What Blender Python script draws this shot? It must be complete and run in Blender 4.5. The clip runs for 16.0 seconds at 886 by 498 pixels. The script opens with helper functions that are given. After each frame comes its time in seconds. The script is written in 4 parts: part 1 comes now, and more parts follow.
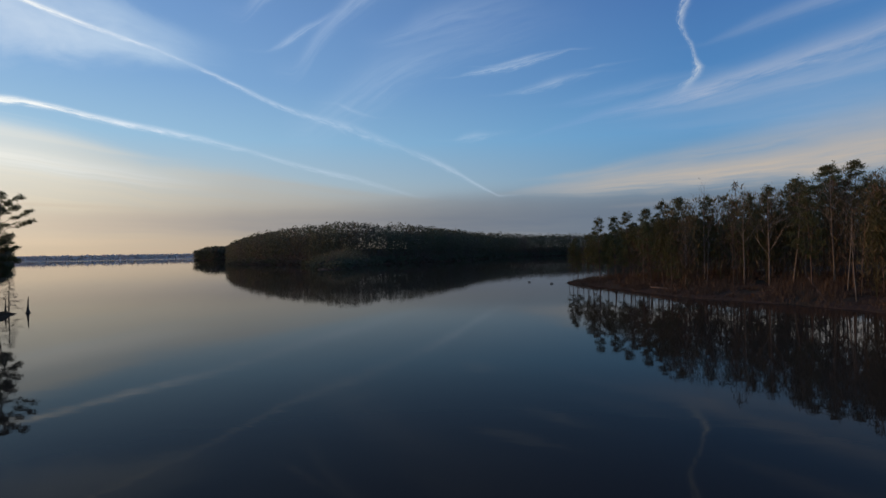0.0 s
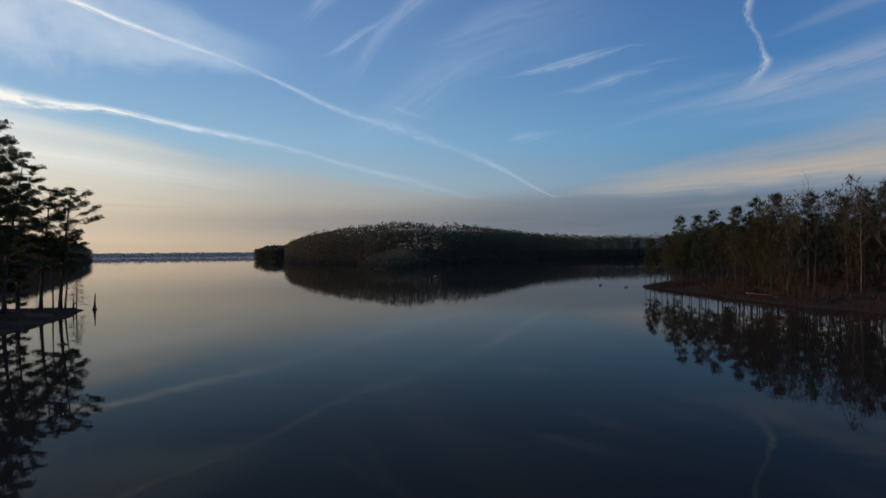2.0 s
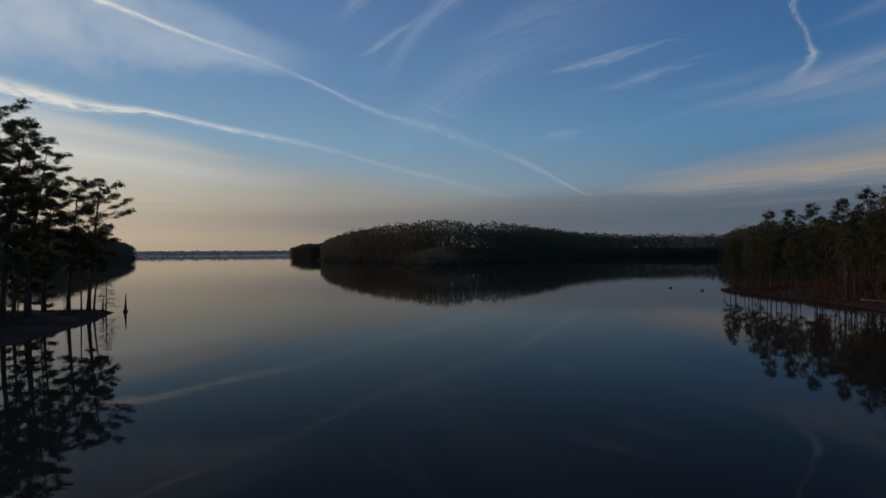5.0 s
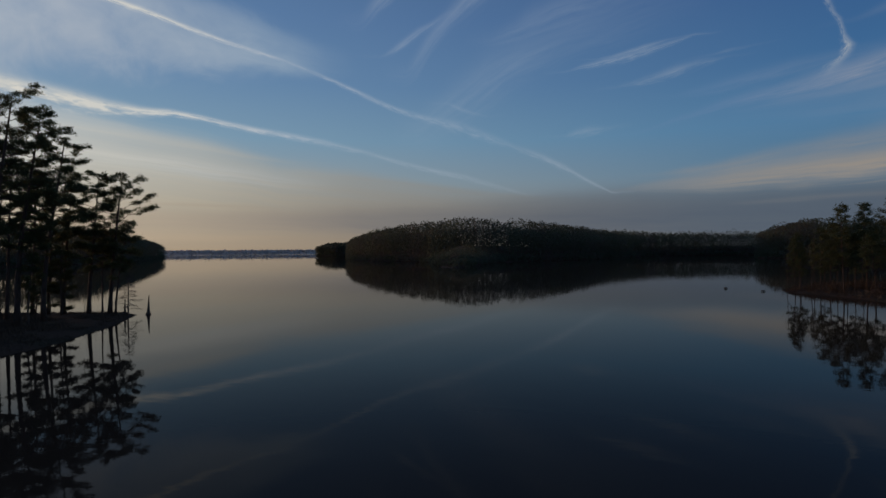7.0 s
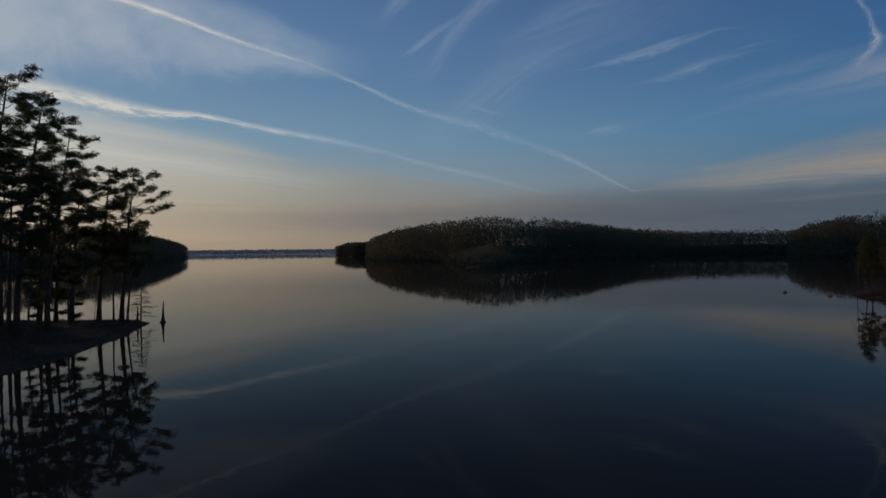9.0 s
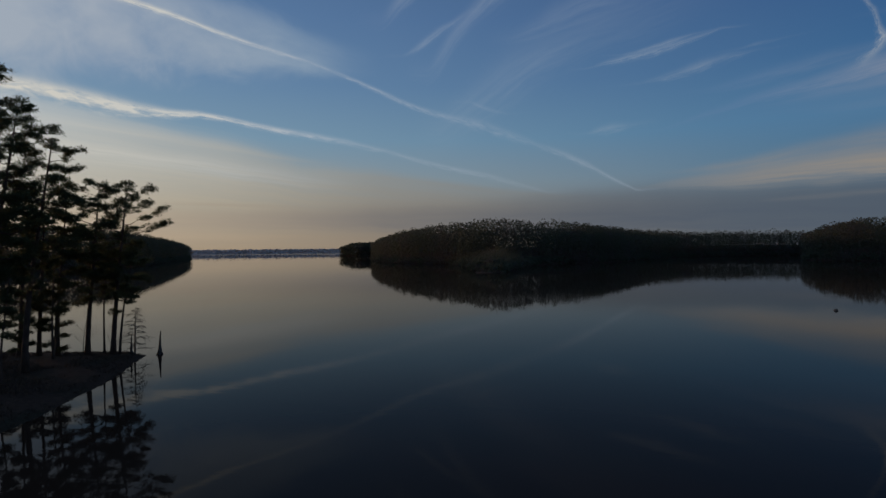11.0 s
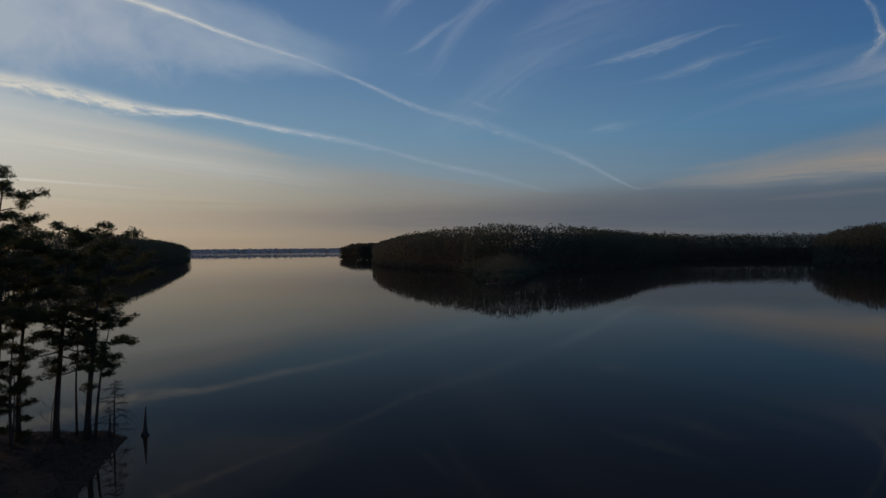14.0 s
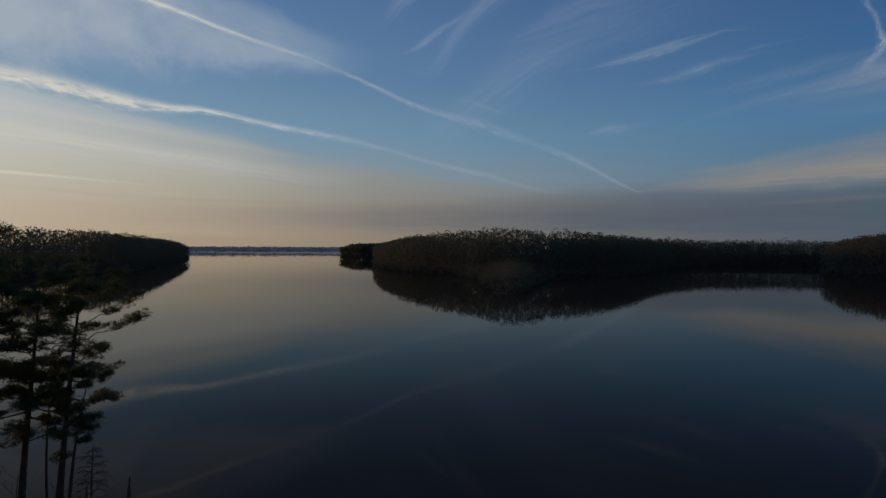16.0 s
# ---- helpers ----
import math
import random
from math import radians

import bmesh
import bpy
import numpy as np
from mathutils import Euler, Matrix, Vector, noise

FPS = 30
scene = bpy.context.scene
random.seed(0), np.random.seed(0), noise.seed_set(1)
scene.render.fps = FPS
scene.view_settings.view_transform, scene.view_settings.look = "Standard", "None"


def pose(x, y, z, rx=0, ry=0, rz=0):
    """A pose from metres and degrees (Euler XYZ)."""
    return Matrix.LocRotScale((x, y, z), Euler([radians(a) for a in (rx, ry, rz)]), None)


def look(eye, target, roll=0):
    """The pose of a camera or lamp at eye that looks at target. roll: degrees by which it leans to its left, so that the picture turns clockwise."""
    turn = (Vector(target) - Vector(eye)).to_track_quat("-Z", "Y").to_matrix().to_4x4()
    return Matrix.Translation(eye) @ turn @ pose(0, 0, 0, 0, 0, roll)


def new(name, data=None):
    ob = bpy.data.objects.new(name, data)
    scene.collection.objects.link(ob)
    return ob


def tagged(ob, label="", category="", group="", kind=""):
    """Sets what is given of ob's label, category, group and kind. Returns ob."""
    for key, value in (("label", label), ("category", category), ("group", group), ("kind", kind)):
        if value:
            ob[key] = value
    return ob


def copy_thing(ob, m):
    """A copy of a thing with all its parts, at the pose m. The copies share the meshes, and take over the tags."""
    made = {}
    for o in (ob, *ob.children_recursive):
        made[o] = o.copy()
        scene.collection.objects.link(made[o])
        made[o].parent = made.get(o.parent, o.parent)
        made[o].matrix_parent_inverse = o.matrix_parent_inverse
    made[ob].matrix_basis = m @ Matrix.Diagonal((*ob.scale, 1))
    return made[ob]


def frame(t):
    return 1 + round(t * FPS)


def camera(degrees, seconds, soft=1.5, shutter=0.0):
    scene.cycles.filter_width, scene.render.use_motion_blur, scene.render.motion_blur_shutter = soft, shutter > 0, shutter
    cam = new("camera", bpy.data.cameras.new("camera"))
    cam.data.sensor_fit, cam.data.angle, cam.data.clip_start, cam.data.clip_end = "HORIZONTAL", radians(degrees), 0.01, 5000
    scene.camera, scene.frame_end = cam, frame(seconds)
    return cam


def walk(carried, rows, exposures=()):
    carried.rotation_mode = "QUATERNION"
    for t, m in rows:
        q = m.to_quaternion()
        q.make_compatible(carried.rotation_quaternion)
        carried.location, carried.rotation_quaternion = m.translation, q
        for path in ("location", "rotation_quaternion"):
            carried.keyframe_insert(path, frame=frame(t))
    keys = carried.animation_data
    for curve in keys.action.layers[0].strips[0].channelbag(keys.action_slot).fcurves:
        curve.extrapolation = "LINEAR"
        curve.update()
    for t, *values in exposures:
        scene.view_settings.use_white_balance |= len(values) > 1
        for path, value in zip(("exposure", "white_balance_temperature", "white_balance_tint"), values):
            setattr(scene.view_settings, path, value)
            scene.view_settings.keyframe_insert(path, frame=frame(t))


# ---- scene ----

cam = camera(78.0, 16.0)
PATH = [
    (0, (10.319, -7.132, 7.326), (10.15, -5.139, 7.338), -1.1),
    (0.5, (9.496, -5.716, 7.371), (9.327, -3.723, 7.387), -0.1),
    (1, (8.785, -4.438, 7.322), (8.615, -2.446, 7.34), 0.1),
    (1.5, (7.905, -3.324, 7.173), (7.688, -1.336, 7.184), -0.4),
    (2, (7.151, -1.934, 7.226), (6.793, 0.034, 7.243), -0.6),
    (2.5, (6.267, -0.593, 7.197), (5.896, 1.372, 7.211), -0.6),
    (3, (5.511, 0.647, 7.197), (5.14, 2.612, 7.211), -0.6),
    (3.5, (4.603, 2.101, 7.114), (4.202, 4.06, 7.127), -0.7),
    (4, (3.566, 3.517, 7.182), (3.137, 5.47, 7.196), -0.6),
    (6.5, (-1.11, 10.005, 7.174), (-1.648, 11.932, 7.185), -0.4),
    (7, (-2.109, 11.267, 7.13), (-2.666, 13.187, 7.14), -0.5),
    (7.5, (-3.279, 12.751, 7.169), (-3.855, 14.667, 7.177), -0.6),
    (8, (-4.272, 14.035, 7.189), (-4.857, 15.947, 7.198), -0.4),
    (8.5, (-5.277, 15.379, 7.102), (-5.882, 17.286, 7.111), -1.0),
    (9, (-6.213, 16.733, 7.434), (-6.835, 18.634, 7.442), -0.6),
    (11.5, (-12.189, 23.845, 10.484), (-12.825, 25.741, 10.489), -0.6),
    (12, (-13.373, 25.295, 11.221), (-14.008, 27.192, 11.225), -0.5),
    (12.5, (-14.404, 26.553, 11.92), (-15.038, 28.45, 11.924), -0.5),
    (13, (-15.653, 27.966, 12.635), (-16.287, 29.863, 12.637), -0.6),
    (13.5, (-16.756, 29.263, 13.55), (-17.388, 31.161, 13.551), -0.5),
    (14, (-17.537, 30.23, 14.548), (-18.169, 32.127, 14.549), -0.6),
    (14.5, (-18.499, 31.34, 15.6), (-19.128, 33.239, 15.597), -0.5),
    (15, (-19.654, 32.667, 16.542), (-20.282, 34.566, 16.538), -0.2),
    (15.5, (-20.991, 34.139, 17.253), (-21.619, 36.038, 17.248), -0.1),
    (16, (-22.413, 35.766, 17.555), (-23.042, 37.665, 17.556), 0.2),
]
walk(cam, [(t, look(eye, target, roll)) for t, eye, target, roll in PATH], exposures=[(0, 0.90), (1.5, 0.86), (2.5, 0.62), (3.5, 0.46), (4.5, 0.35), (7, 0.12), (9, 0.03), (16, 0.05)])

# ---- sky and sun ----
SUN_AZ, SUN_EL = -80.0, 4.3        # degrees from +y towards +x, and above the horizon

world = bpy.data.worlds.new("dusk_sky")
scene.world = world
world.use_nodes = True
WT = world.node_tree
WT.nodes.clear()


class Wire:
    """Small helper that adds nodes to one tree."""

    def __init__(self, tree):
        self.t = tree

    def node(self, kind, **values):
        n = self.t.nodes.new(kind)
        for key, value in values.items():
            if key == "operation":
                n.operation = value
            elif key == "interpolation":
                n.interpolation = value
        return n

    def put(self, socket, value):
        if isinstance(value, bpy.types.NodeSocket):
            self.t.links.new(value, socket)
        else:
            socket.default_value = value

    def math(self, op, a, b=0.0, c=0.0, clamp=False):
        n = self.node("ShaderNodeMath", operation=op)
        n.use_clamp = clamp
        self.put(n.inputs[0], a)
        self.put(n.inputs[1], b)
        self.put(n.inputs[2], c)
        return n.outputs[0]

    def vec(self, x, y, z):
        n = self.node("ShaderNodeCombineXYZ")
        for s, v in zip(n.inputs, (x, y, z)):
            self.put(s, v)
        return n.outputs[0]

    def split(self, v):
        n = self.node("ShaderNodeSeparateXYZ")
        self.put(n.inputs[0], v)
        return n.outputs

    def noise(self, v, scale, detail=4.0, rough=0.55, distort=0.0):
        n = self.node("ShaderNodeTexNoise")
        self.put(n.inputs["Vector"], v)
        n.inputs["Scale"].default_value = scale
        n.inputs["Detail"].default_value = detail
        n.inputs["Roughness"].default_value = rough
        n.inputs["Distortion"].default_value = distort
        return n.outputs["Fac"]

    def ramp(self, fac, stops, mode="LINEAR"):
        n = self.node("ShaderNodeValToRGB")
        n.color_ramp.interpolation = mode
        e = n.color_ramp.elements
        while len(e) < len(stops):
            e.new(0.5)
        for el, (p, c) in zip(e, sorted(stops)):
            el.position = p
            el.color = (*c, 1.0)
        self.put(n.inputs[0], fac)
        return n.outputs[0]

    def mix(self, fac, a, b, blend="MIX"):
        n = self.node("ShaderNodeMix")
        n.data_type = "RGBA"
        n.blend_type = blend
        self.put(n.inputs[0], fac)
        self.put(n.inputs[6], a)
        self.put(n.inputs[7], b)
        return n.outputs[2]


w = Wire(WT)
direction = w.node("ShaderNodeTexCoord").outputs["Generated"]
dx, dy, dz = w.split(direction)
azimuth = w.math("MULTIPLY", w.math("ARCTAN2", dx, dy), 57.29578)
flat = w.math("SQRT", w.math("ADD", w.math("MULTIPLY", dx, dx), w.math("MULTIPLY", dy, dy)))
rise = w.math("DIVIDE", dz, w.math("MAXIMUM", flat, 0.02))

sky = w.node("ShaderNodeTexSky")
sky.sky_type = "NISHITA"
sky.sun_disc = False
sky.sun_elevation = radians(SUN_EL)
sky.sun_rotation = radians(SUN_AZ)
sky.air_density, sky.dust_density, sky.ozone_density = 1.0, 0.6, 3.0

def by_azimuth(stops, mode="LINEAR"):
    """A colour that changes round the sky; stops from -80 to 60 degrees."""
    return w.ramp(w.math("DIVIDE", w.math("ADD", azimuth, 80.0), 140.0), [((p + 80.0) / 140.0, c) for p, c in stops], mode)


# clear air: a warm, bright gradient on the sun's side and a deep blue one away from it
height = w.math("MULTIPLY", rise, 0.9)
sunward = w.ramp(height, [(0.0, (.37, .29, .22)), (.054, (.345, .295, .24)), (.108, (.33, .355, .345)), (.18, (.225, .335, .42)), (.27, (.155, .262, .405)), (.38, (.12, .215, .375)), (.5, (.09, .17, .32)), (.9, (.08, .14, .27))])
away = w.ramp(height, [(0.0, (.088, .104, .133)), (.07, (.092, .126, .172)), (.117, (.078, .17, .275)), (.18, (.058, .175, .325)), (.27, (.046, .132, .285)), (.38, (.037, .100, .248)), (.5, (.030, .076, .195)), (.9, (.060, .115, .24))])
turned = w.math("MULTIPLY", w.math("SUBTRACT", 1.0, w.math("COSINE", w.math("MULTIPLY", w.math("ADD", azimuth, 72.0), 0.01745))), 0.95, 0.0, True)
SKY_GAIN = 0.084
air = w.mix(1.0, sky.outputs[0], (SKY_GAIN * 0.72, SKY_GAIN * 0.99, SKY_GAIN * 1.24, 1.0), "MULTIPLY")
air = w.mix(0.82, air, w.mix(turned, sunward, away))
sway = w.math("SUBTRACT", w.noise(w.vec(w.math("MULTIPLY", azimuth, 0.16), w.math("MULTIPLY", rise, 9.0), 7.0), 1.0, 3.0), 0.5)

# the light that the cloud scatters
white = by_azimuth([(-80, (.66, .62, .54)), (-57, (.62, .59, .52)), (-45, (.55, .55, .52)), (-33, (.46, .49, .53)), (-18, (.36, .42, .50)), (0, (.30, .36, .44)), (20, (.29, .33, .38)), (60, (.28, .31, .36))])
dim = by_azimuth([(-80, (1.08, 1.08, 1.08)), (-57, (1.0, 1.0, 1.0)), (-40, (.80, .80, .80)), (-25, (.54, .54, .56)), (-10, (.43, .43, .45)), (10, (.38, .38, .40)), (60, (.34, .34, .36))])
cream = w.mix(1.0, w.ramp(w.math("MULTIPLY", rise, 2.0), [(0.0, (.49, .37, .25)), (.07, (.47, .38, .28)), (.16, (.485, .425, .33)), (.28, (.485, .475, .425)), (.40, (.475, .49, .475)), (.6, (.44, .49, .53))]), dim, "MULTIPLY")
mauve = by_azimuth([(-80, (.47, .36, .25)), (-57, (.43, .335, .24)), (-45, (.345, .285, .225)), (-25, (.175, .166, .162)), (-5, (.098, .112, .136)), (10, (.078, .100, .134)), (60, (.073, .093, .126))])
rosy = by_azimuth([(-80, (.3, .26, .22)), (0, (.225, .222, .228)), (12, (.255, .235, .215)), (24, (.27, .24, .21)), (60, (.27, .235, .205))])
pale = by_azimuth([(-80, (.36, .41, .47)), (-50, (.335, .385, .455)), (-32, (.255, .335, .43)), (-10, (.14, .235, .38)), (10, (.12, .20, .34)), (22, (.205, .245, .325)), (60, (.21, .24, .31))])

picture = air
SEED = [0.0]


def cloud(points, tint, grain, contrast, ragged=0.5, bend=0.010, power=2.0, upright=False, detail=4.0):
    """A band of high cloud, laid over the sky so far. points: along the azimuth (or upwards) a centre line, a half width and
    a strength; grain: how fine its fibres are along and across the band."""
    global picture
    lo, hi = (-80.0, 60.0) if not upright else (0.0, 0.6)
    along, across = (azimuth, rise) if not upright else (rise, w.math("MULTIPLY", azimuth, 0.01745))
    stops = [((p - lo) / (hi - lo), ((c if not upright else c * 0.01745) + 0.5, h * 4.0, s)) for p, c, h, s in points]
    first, last = min(stops), max(stops)
    stops = [(max(0.0, first[0] - 0.02), (*first[1][:2], 0.0))] + stops + [(min(1.0, last[0] + 0.02), (*last[1][:2], 0.0))]
    n = w.node("ShaderNodeSeparateColor")
    w.put(n.inputs[0], w.ramp(w.math("DIVIDE", w.math("SUBTRACT", along, lo), hi - lo), stops))
    centre = w.math("SUBTRACT", n.outputs[0], 0.5)
    half = w.math("MAXIMUM", w.math("MULTIPLY", n.outputs[1], 0.25), 0.001)
    d = w.math("DIVIDE", w.math("ADD", w.math("SUBTRACT", across, centre), w.math("MULTIPLY", sway, bend)), half)
    SEED[0] += 3.7
    fibre = w.math("SUBTRACT", w.noise(w.vec(w.math("MULTIPLY", along, grain[0]), w.math("MULTIPLY", d, grain[1]), SEED[0]), 1.0, detail, 0.58, 0.35), 0.5)
    d = w.math("MULTIPLY_ADD", fibre, ragged, d)
    bell = w.math("EXPONENT", w.math("MULTIPLY", w.math("POWER", w.math("ABSOLUTE", d), power), -1.0))
    cover = w.math("MULTIPLY", w.math("MULTIPLY", bell, n.outputs[2]), w.math("MULTIPLY_ADD", fibre, contrast, 1.0))
    picture = w.mix(w.math("MINIMUM", w.math("MAXIMUM", cover, 0.0), 0.96), picture, tint)


# thin high veil above the trails, fraying out to fingers
cloud([(-80, .40, .13, .85), (-57, .385, .12, .80), (-49, .375, .095, .72), (-42, .372, .07, .62), (-36, .366, .05, .58), (-31.5, .352, .036, .45), (-28, .345, .03, .14), (-25, .34, .02, .0)], pale, (.22, 1.3), 1.5, 1.0, 0.02, 4.0)
cloud([(-44, .362, .012, .10), (-40, .350, .018, .34), (-36, .340, .018, .42), (-32.5, .331, .014, .34), (-30, .324, .010, .12)], pale, (.3, 1.5), 1.2, 0.8, 0.008)
# cream veil low on the sunset side, drawn out in long streaks
cloud([(-80, .115, .14, 1.0), (-57, .110, .125, .97), (-50, .103, .112, .94), (-45, .098, .103, .90), (-40, .092, .096, .86), (-36, .086, .085, .80), (-33, .078, .074, .74), (-26, .073, .072, .66),
       (-18, .062, .060, .54), (-11, .052, .05, .38), (-4, .045, .045, .2), (6, .04, .04, .04)], cream, (.055, 8.0), .85, .34, 0.012, 6.0, False, 6.0)
cloud([(-80, .220, .015, .7), (-57, .208, .014, .74), (-50, .197, .0125, .74), (-45, .189, .011, .68), (-40, .178, .009, .54), (-36, .168, .007, .36), (-31, .158, .005, .1)], cream, (.10, 1.6), 1.3, 0.9, 0.006)
cloud([(-70, .232, .006, .3), (-57, .226, .006, .34), (-52, .216, .005, .30), (-47, .205, .004, .18), (-44, .2, .004, .04)], cream, (.10, 1.3), 1.4, 0.9, 0.005)
cloud([(-60, .17, .016, .30), (-50, .160, .015, .30), (-42, .146, .014, .28), (-36, .134, .012, .2), (-30, .122, .01, .06)], white, (.10, 3.0), 2.6, 1.2, 0.012, 2.0, False, 6.0)
cloud([(-34, .142, .010, .1), (-30, .139, .008, .3), (-24, .131, .007, .34), (-18, .120, .006, .3), (-12, .105, .006, .24), (-6, .094, .005, .14), (-2, .09, .004, .03)], cream, (.15, 1.4), 1.4, 0.9, 0.006)
# grey stratus along the horizon
cloud([(-56, .058, .012, .14), (-48, .056, .014, .36), (-40, .056, .016, .52), (-32, .058, .02, .66), (-24, .058, .024, .78), (-14, .056, .03, .85), (-4, .054, .036, .88), (6, .052, .04, .88), (18, .052, .042, .88), (32, .052, .045, .85), (60, .05, .045, .8)], mauve, (.09, 2.6), .7, .6, 0.014, 2.6, False, 6.0)
cloud([(-46, .082, .003, .1), (-42, .0815, .0032, .34), (-38, .081, .003, .26), (-34, .08, .003, .06)], mauve, (.2, 1.2), 1.0, .6, 0.003)
cloud([(-14, .088, .006, .1), (-4, .09, .014, .28), (3, .09, .016, .34), (8, .088, .014, .24), (14, .084, .01, .2), (30, .082, .01, .2)], mauve, (.12, 1.4), .8, .6, 0.006)
cloud([(-57, .1085, .0022, .62), (-53.6, .1070, .0020, .46), (-50, .1050, .0018, .26), (-47, .103, .0016, .04)], white, (.3, .8), .5, .4, 0.001)
# rosy bank over the wooded shore
cloud([(2.0, .104, .003, .10), (4.4, .108, .008, .28), (8, .112, .014, .5), (12, .116, .018, .66), (16, .118, .020, .74), (21, .122, .022, .84), (28, .128, .027, .82), (34, .138, .032, .80), (60, .16, .04, .7)], rosy, (.16, 3.6), 1.3, .9, 0.014, 2.6, False, 6.0)
cloud([(5.5, .128, .004, .1), (8, .133, .007, .36), (11, .137, .009, .36), (15, .146, .012, .30), (21, .158, .016, .34), (28, .172, .022, .36), (36, .185, .03, .36), (60, .2, .04, .3)], rosy, (.18, 1.6), 1.4, 1.0, 0.010)
cloud([(14, .074, .003, .1), (17, .077, .004, .12), (20, .078, .004, .12), (26, .078, .005, .1)], rosy, (.2, 1.2), 1.2, .6, 0.006)
# the fan that spreads from the knotted trail
cloud([(3.4, .199, .003, .06), (7, .219, .005, .18), (11.3, .238, .008, .30), (16.1, .247, .012, .46), (19.7, .258, .016, .60), (23.5, .270, .017, .55), (27.9, .285, .019, .50), (34.5, .305, .022, .46), (60, .38, .03, .3)], pale, (.3, 2.2), 2.2, 1.3, 0.012, 2.0, False, 6.0)
cloud([(13, .222, .003, .06), (18.7, .232, .008, .24), (24, .243, .012, .34), (30, .256, .014, .36), (36, .268, .015, .36), (60, .32, .02, .3)], pale, (.2, 1.5), 1.2, 0.9, 0.010)
cloud([(7, .258, .004, .06), (10, .264, .009, .24), (13.5, .272, .011, .28), (17, .281, .010, .20), (21, .29, .008, .08)], pale, (.35, 1.7), 2.0, 1.2, 0.012)
cloud([(8, .21, .03, .05), (18, .21, .035, .16), (30, .215, .04, .28), (60, .22, .05, .3)], pale, (.1, 2.0), 1.2, 0.8, 0.012)
cloud([(21, .335, .004, .05), (25, .352, .010, .22), (30, .368, .013, .3), (36, .385, .016, .3), (60, .46, .03, .3)], pale, (.15, 1.5), 1.3, 0.9, 0.010)
# torn wisps high up
cloud([(-3.0, .3205, .0018, .06), (-1.5, .3255, .0038, .18), (.5, .331, .0060, .28), (3, .338, .0064, .28), (5.5, .345, .0050, .22), (8.5, .355, .002, .12)], white, (.7, 1.9), 3.6, 2.0, 0.014, 2.0, False, 6.0)
cloud([(0, .337, .0015, .05), (2, .343, .0030, .20), (4.5, .350, .0034, .22), (6.5, .356, .0018, .06)], white, (.8, 1.8), 3.4, 1.8, 0.012, 2.0, False, 6.0)
cloud([(1.5, .284, .003, .03), (3.9, .290, .006, .13), (6.8, .301, .0085, .22), (9.0, .307, .006, .13), (11.5, .312, .003, .03)], white, (.6, 1.9), 3.4, 1.9, 0.016, 2.0, False, 6.0)
cloud([(-3.6, .2055, .003, .03), (-2.6, .2085, .0066, .16), (-1.0, .211, .0075, .20), (.6, .2135, .005, .06)], white, (.9, 1.9), 3.2, 2.0, 0.014, 2.0, False, 6.0)
cloud([(10, .318, .002, .03), (11.5, .322, .003, .10), (13.5, .325, .002, .03)], white, (.6, 1.6), 2.6, 1.6, 0.010, 2.0, False, 6.0)
cloud([(-22.3, .356, .003, .03), (-21.2, .368, .0062, .13), (-19.2, .393, .0075, .20), (-17.4, .415, .006, .13), (-15.5, .438, .004, .03)], white, (.6, 1.8), 2.8, 1.8, 0.016, 2.0, False, 6.0)
# fingers and broad faint plumes of cirrus
cloud([(-19.6, .326, .016, .04), (-18.6, .35, .020, .10), (-17.3, .388, .018, .14), (-15.6, .422, .018, .16), (-13.2, .462, .022, .17), (-11, .5, .026, .12)], white, (.3, 2.6), 2.4, 1.3, 0.022, 2.0, False, 6.0)
cloud([(-24.5, .42, .014, .03), (-23, .45, .018, .13), (-21.5, .48, .024, .15), (-20, .51, .024, .06)], white, (.3, 2.2), 2.2, 1.3, 0.020, 2.0, False, 6.0)
cloud([(-18.5, .225, .03, .05), (-15.5, .262, .038, .10), (-11.6, .312, .042, .13), (-8.1, .346, .038, .11), (-3.6, .376, .03, .08), (2, .40, .03, .06), (8, .42, .03, .02)], white, (.2, 3.0), 2.2, 1.2, 0.026, 2.0, False, 6.0)
cloud([(-11, .385, .014, .03), (-7, .415, .024, .12), (-2, .44, .03, .12), (4, .46, .03, .05)], white, (.2, 2.6), 2.2, 1.2, 0.022, 2.0, False, 6.0)
cloud([(-15.6, .272, .003, .03), (-14.4, .262, .004, .13), (-12.6, .252, .003, .07), (-11.5, .247, .002, .02)], white, (.5, 1.5), 2.4, 1.4, 0.010)
# the lower, curling trail: billowing where it is thick, a clean thread where it is thin
cloud([(-80, .275, .014, .7), (-57.4, .249, .0115, .70), (-55.2, .247, .0120, .74), (-52.8, .242, .0125, .78), (-50.3, .236, .0120, .80), (-47.7, .231, .0095, .84), (-44.9, .229, .0065, .80), (-42.5, .2320, .0046, .74), (-40, .2276, .0042, .66),
       (-37.4, .220, .0043, .56), (-34.7, .2136, .0046, .48), (-31.4, .206, .0048, .38), (-28, .195, .0050, .26), (-24.5, .182, .0042, .16), (-21, .1645, .0042, .18), (-17.4, .1485, .0044, .2), (-13.9, .136, .0044, .18), (-10.4, .1175, .0036, .12), (-7.5, .103, .003, .04)], white, (.7, 1.5), 3.4, 1.5, 0.006, 2.2, False, 5.0)
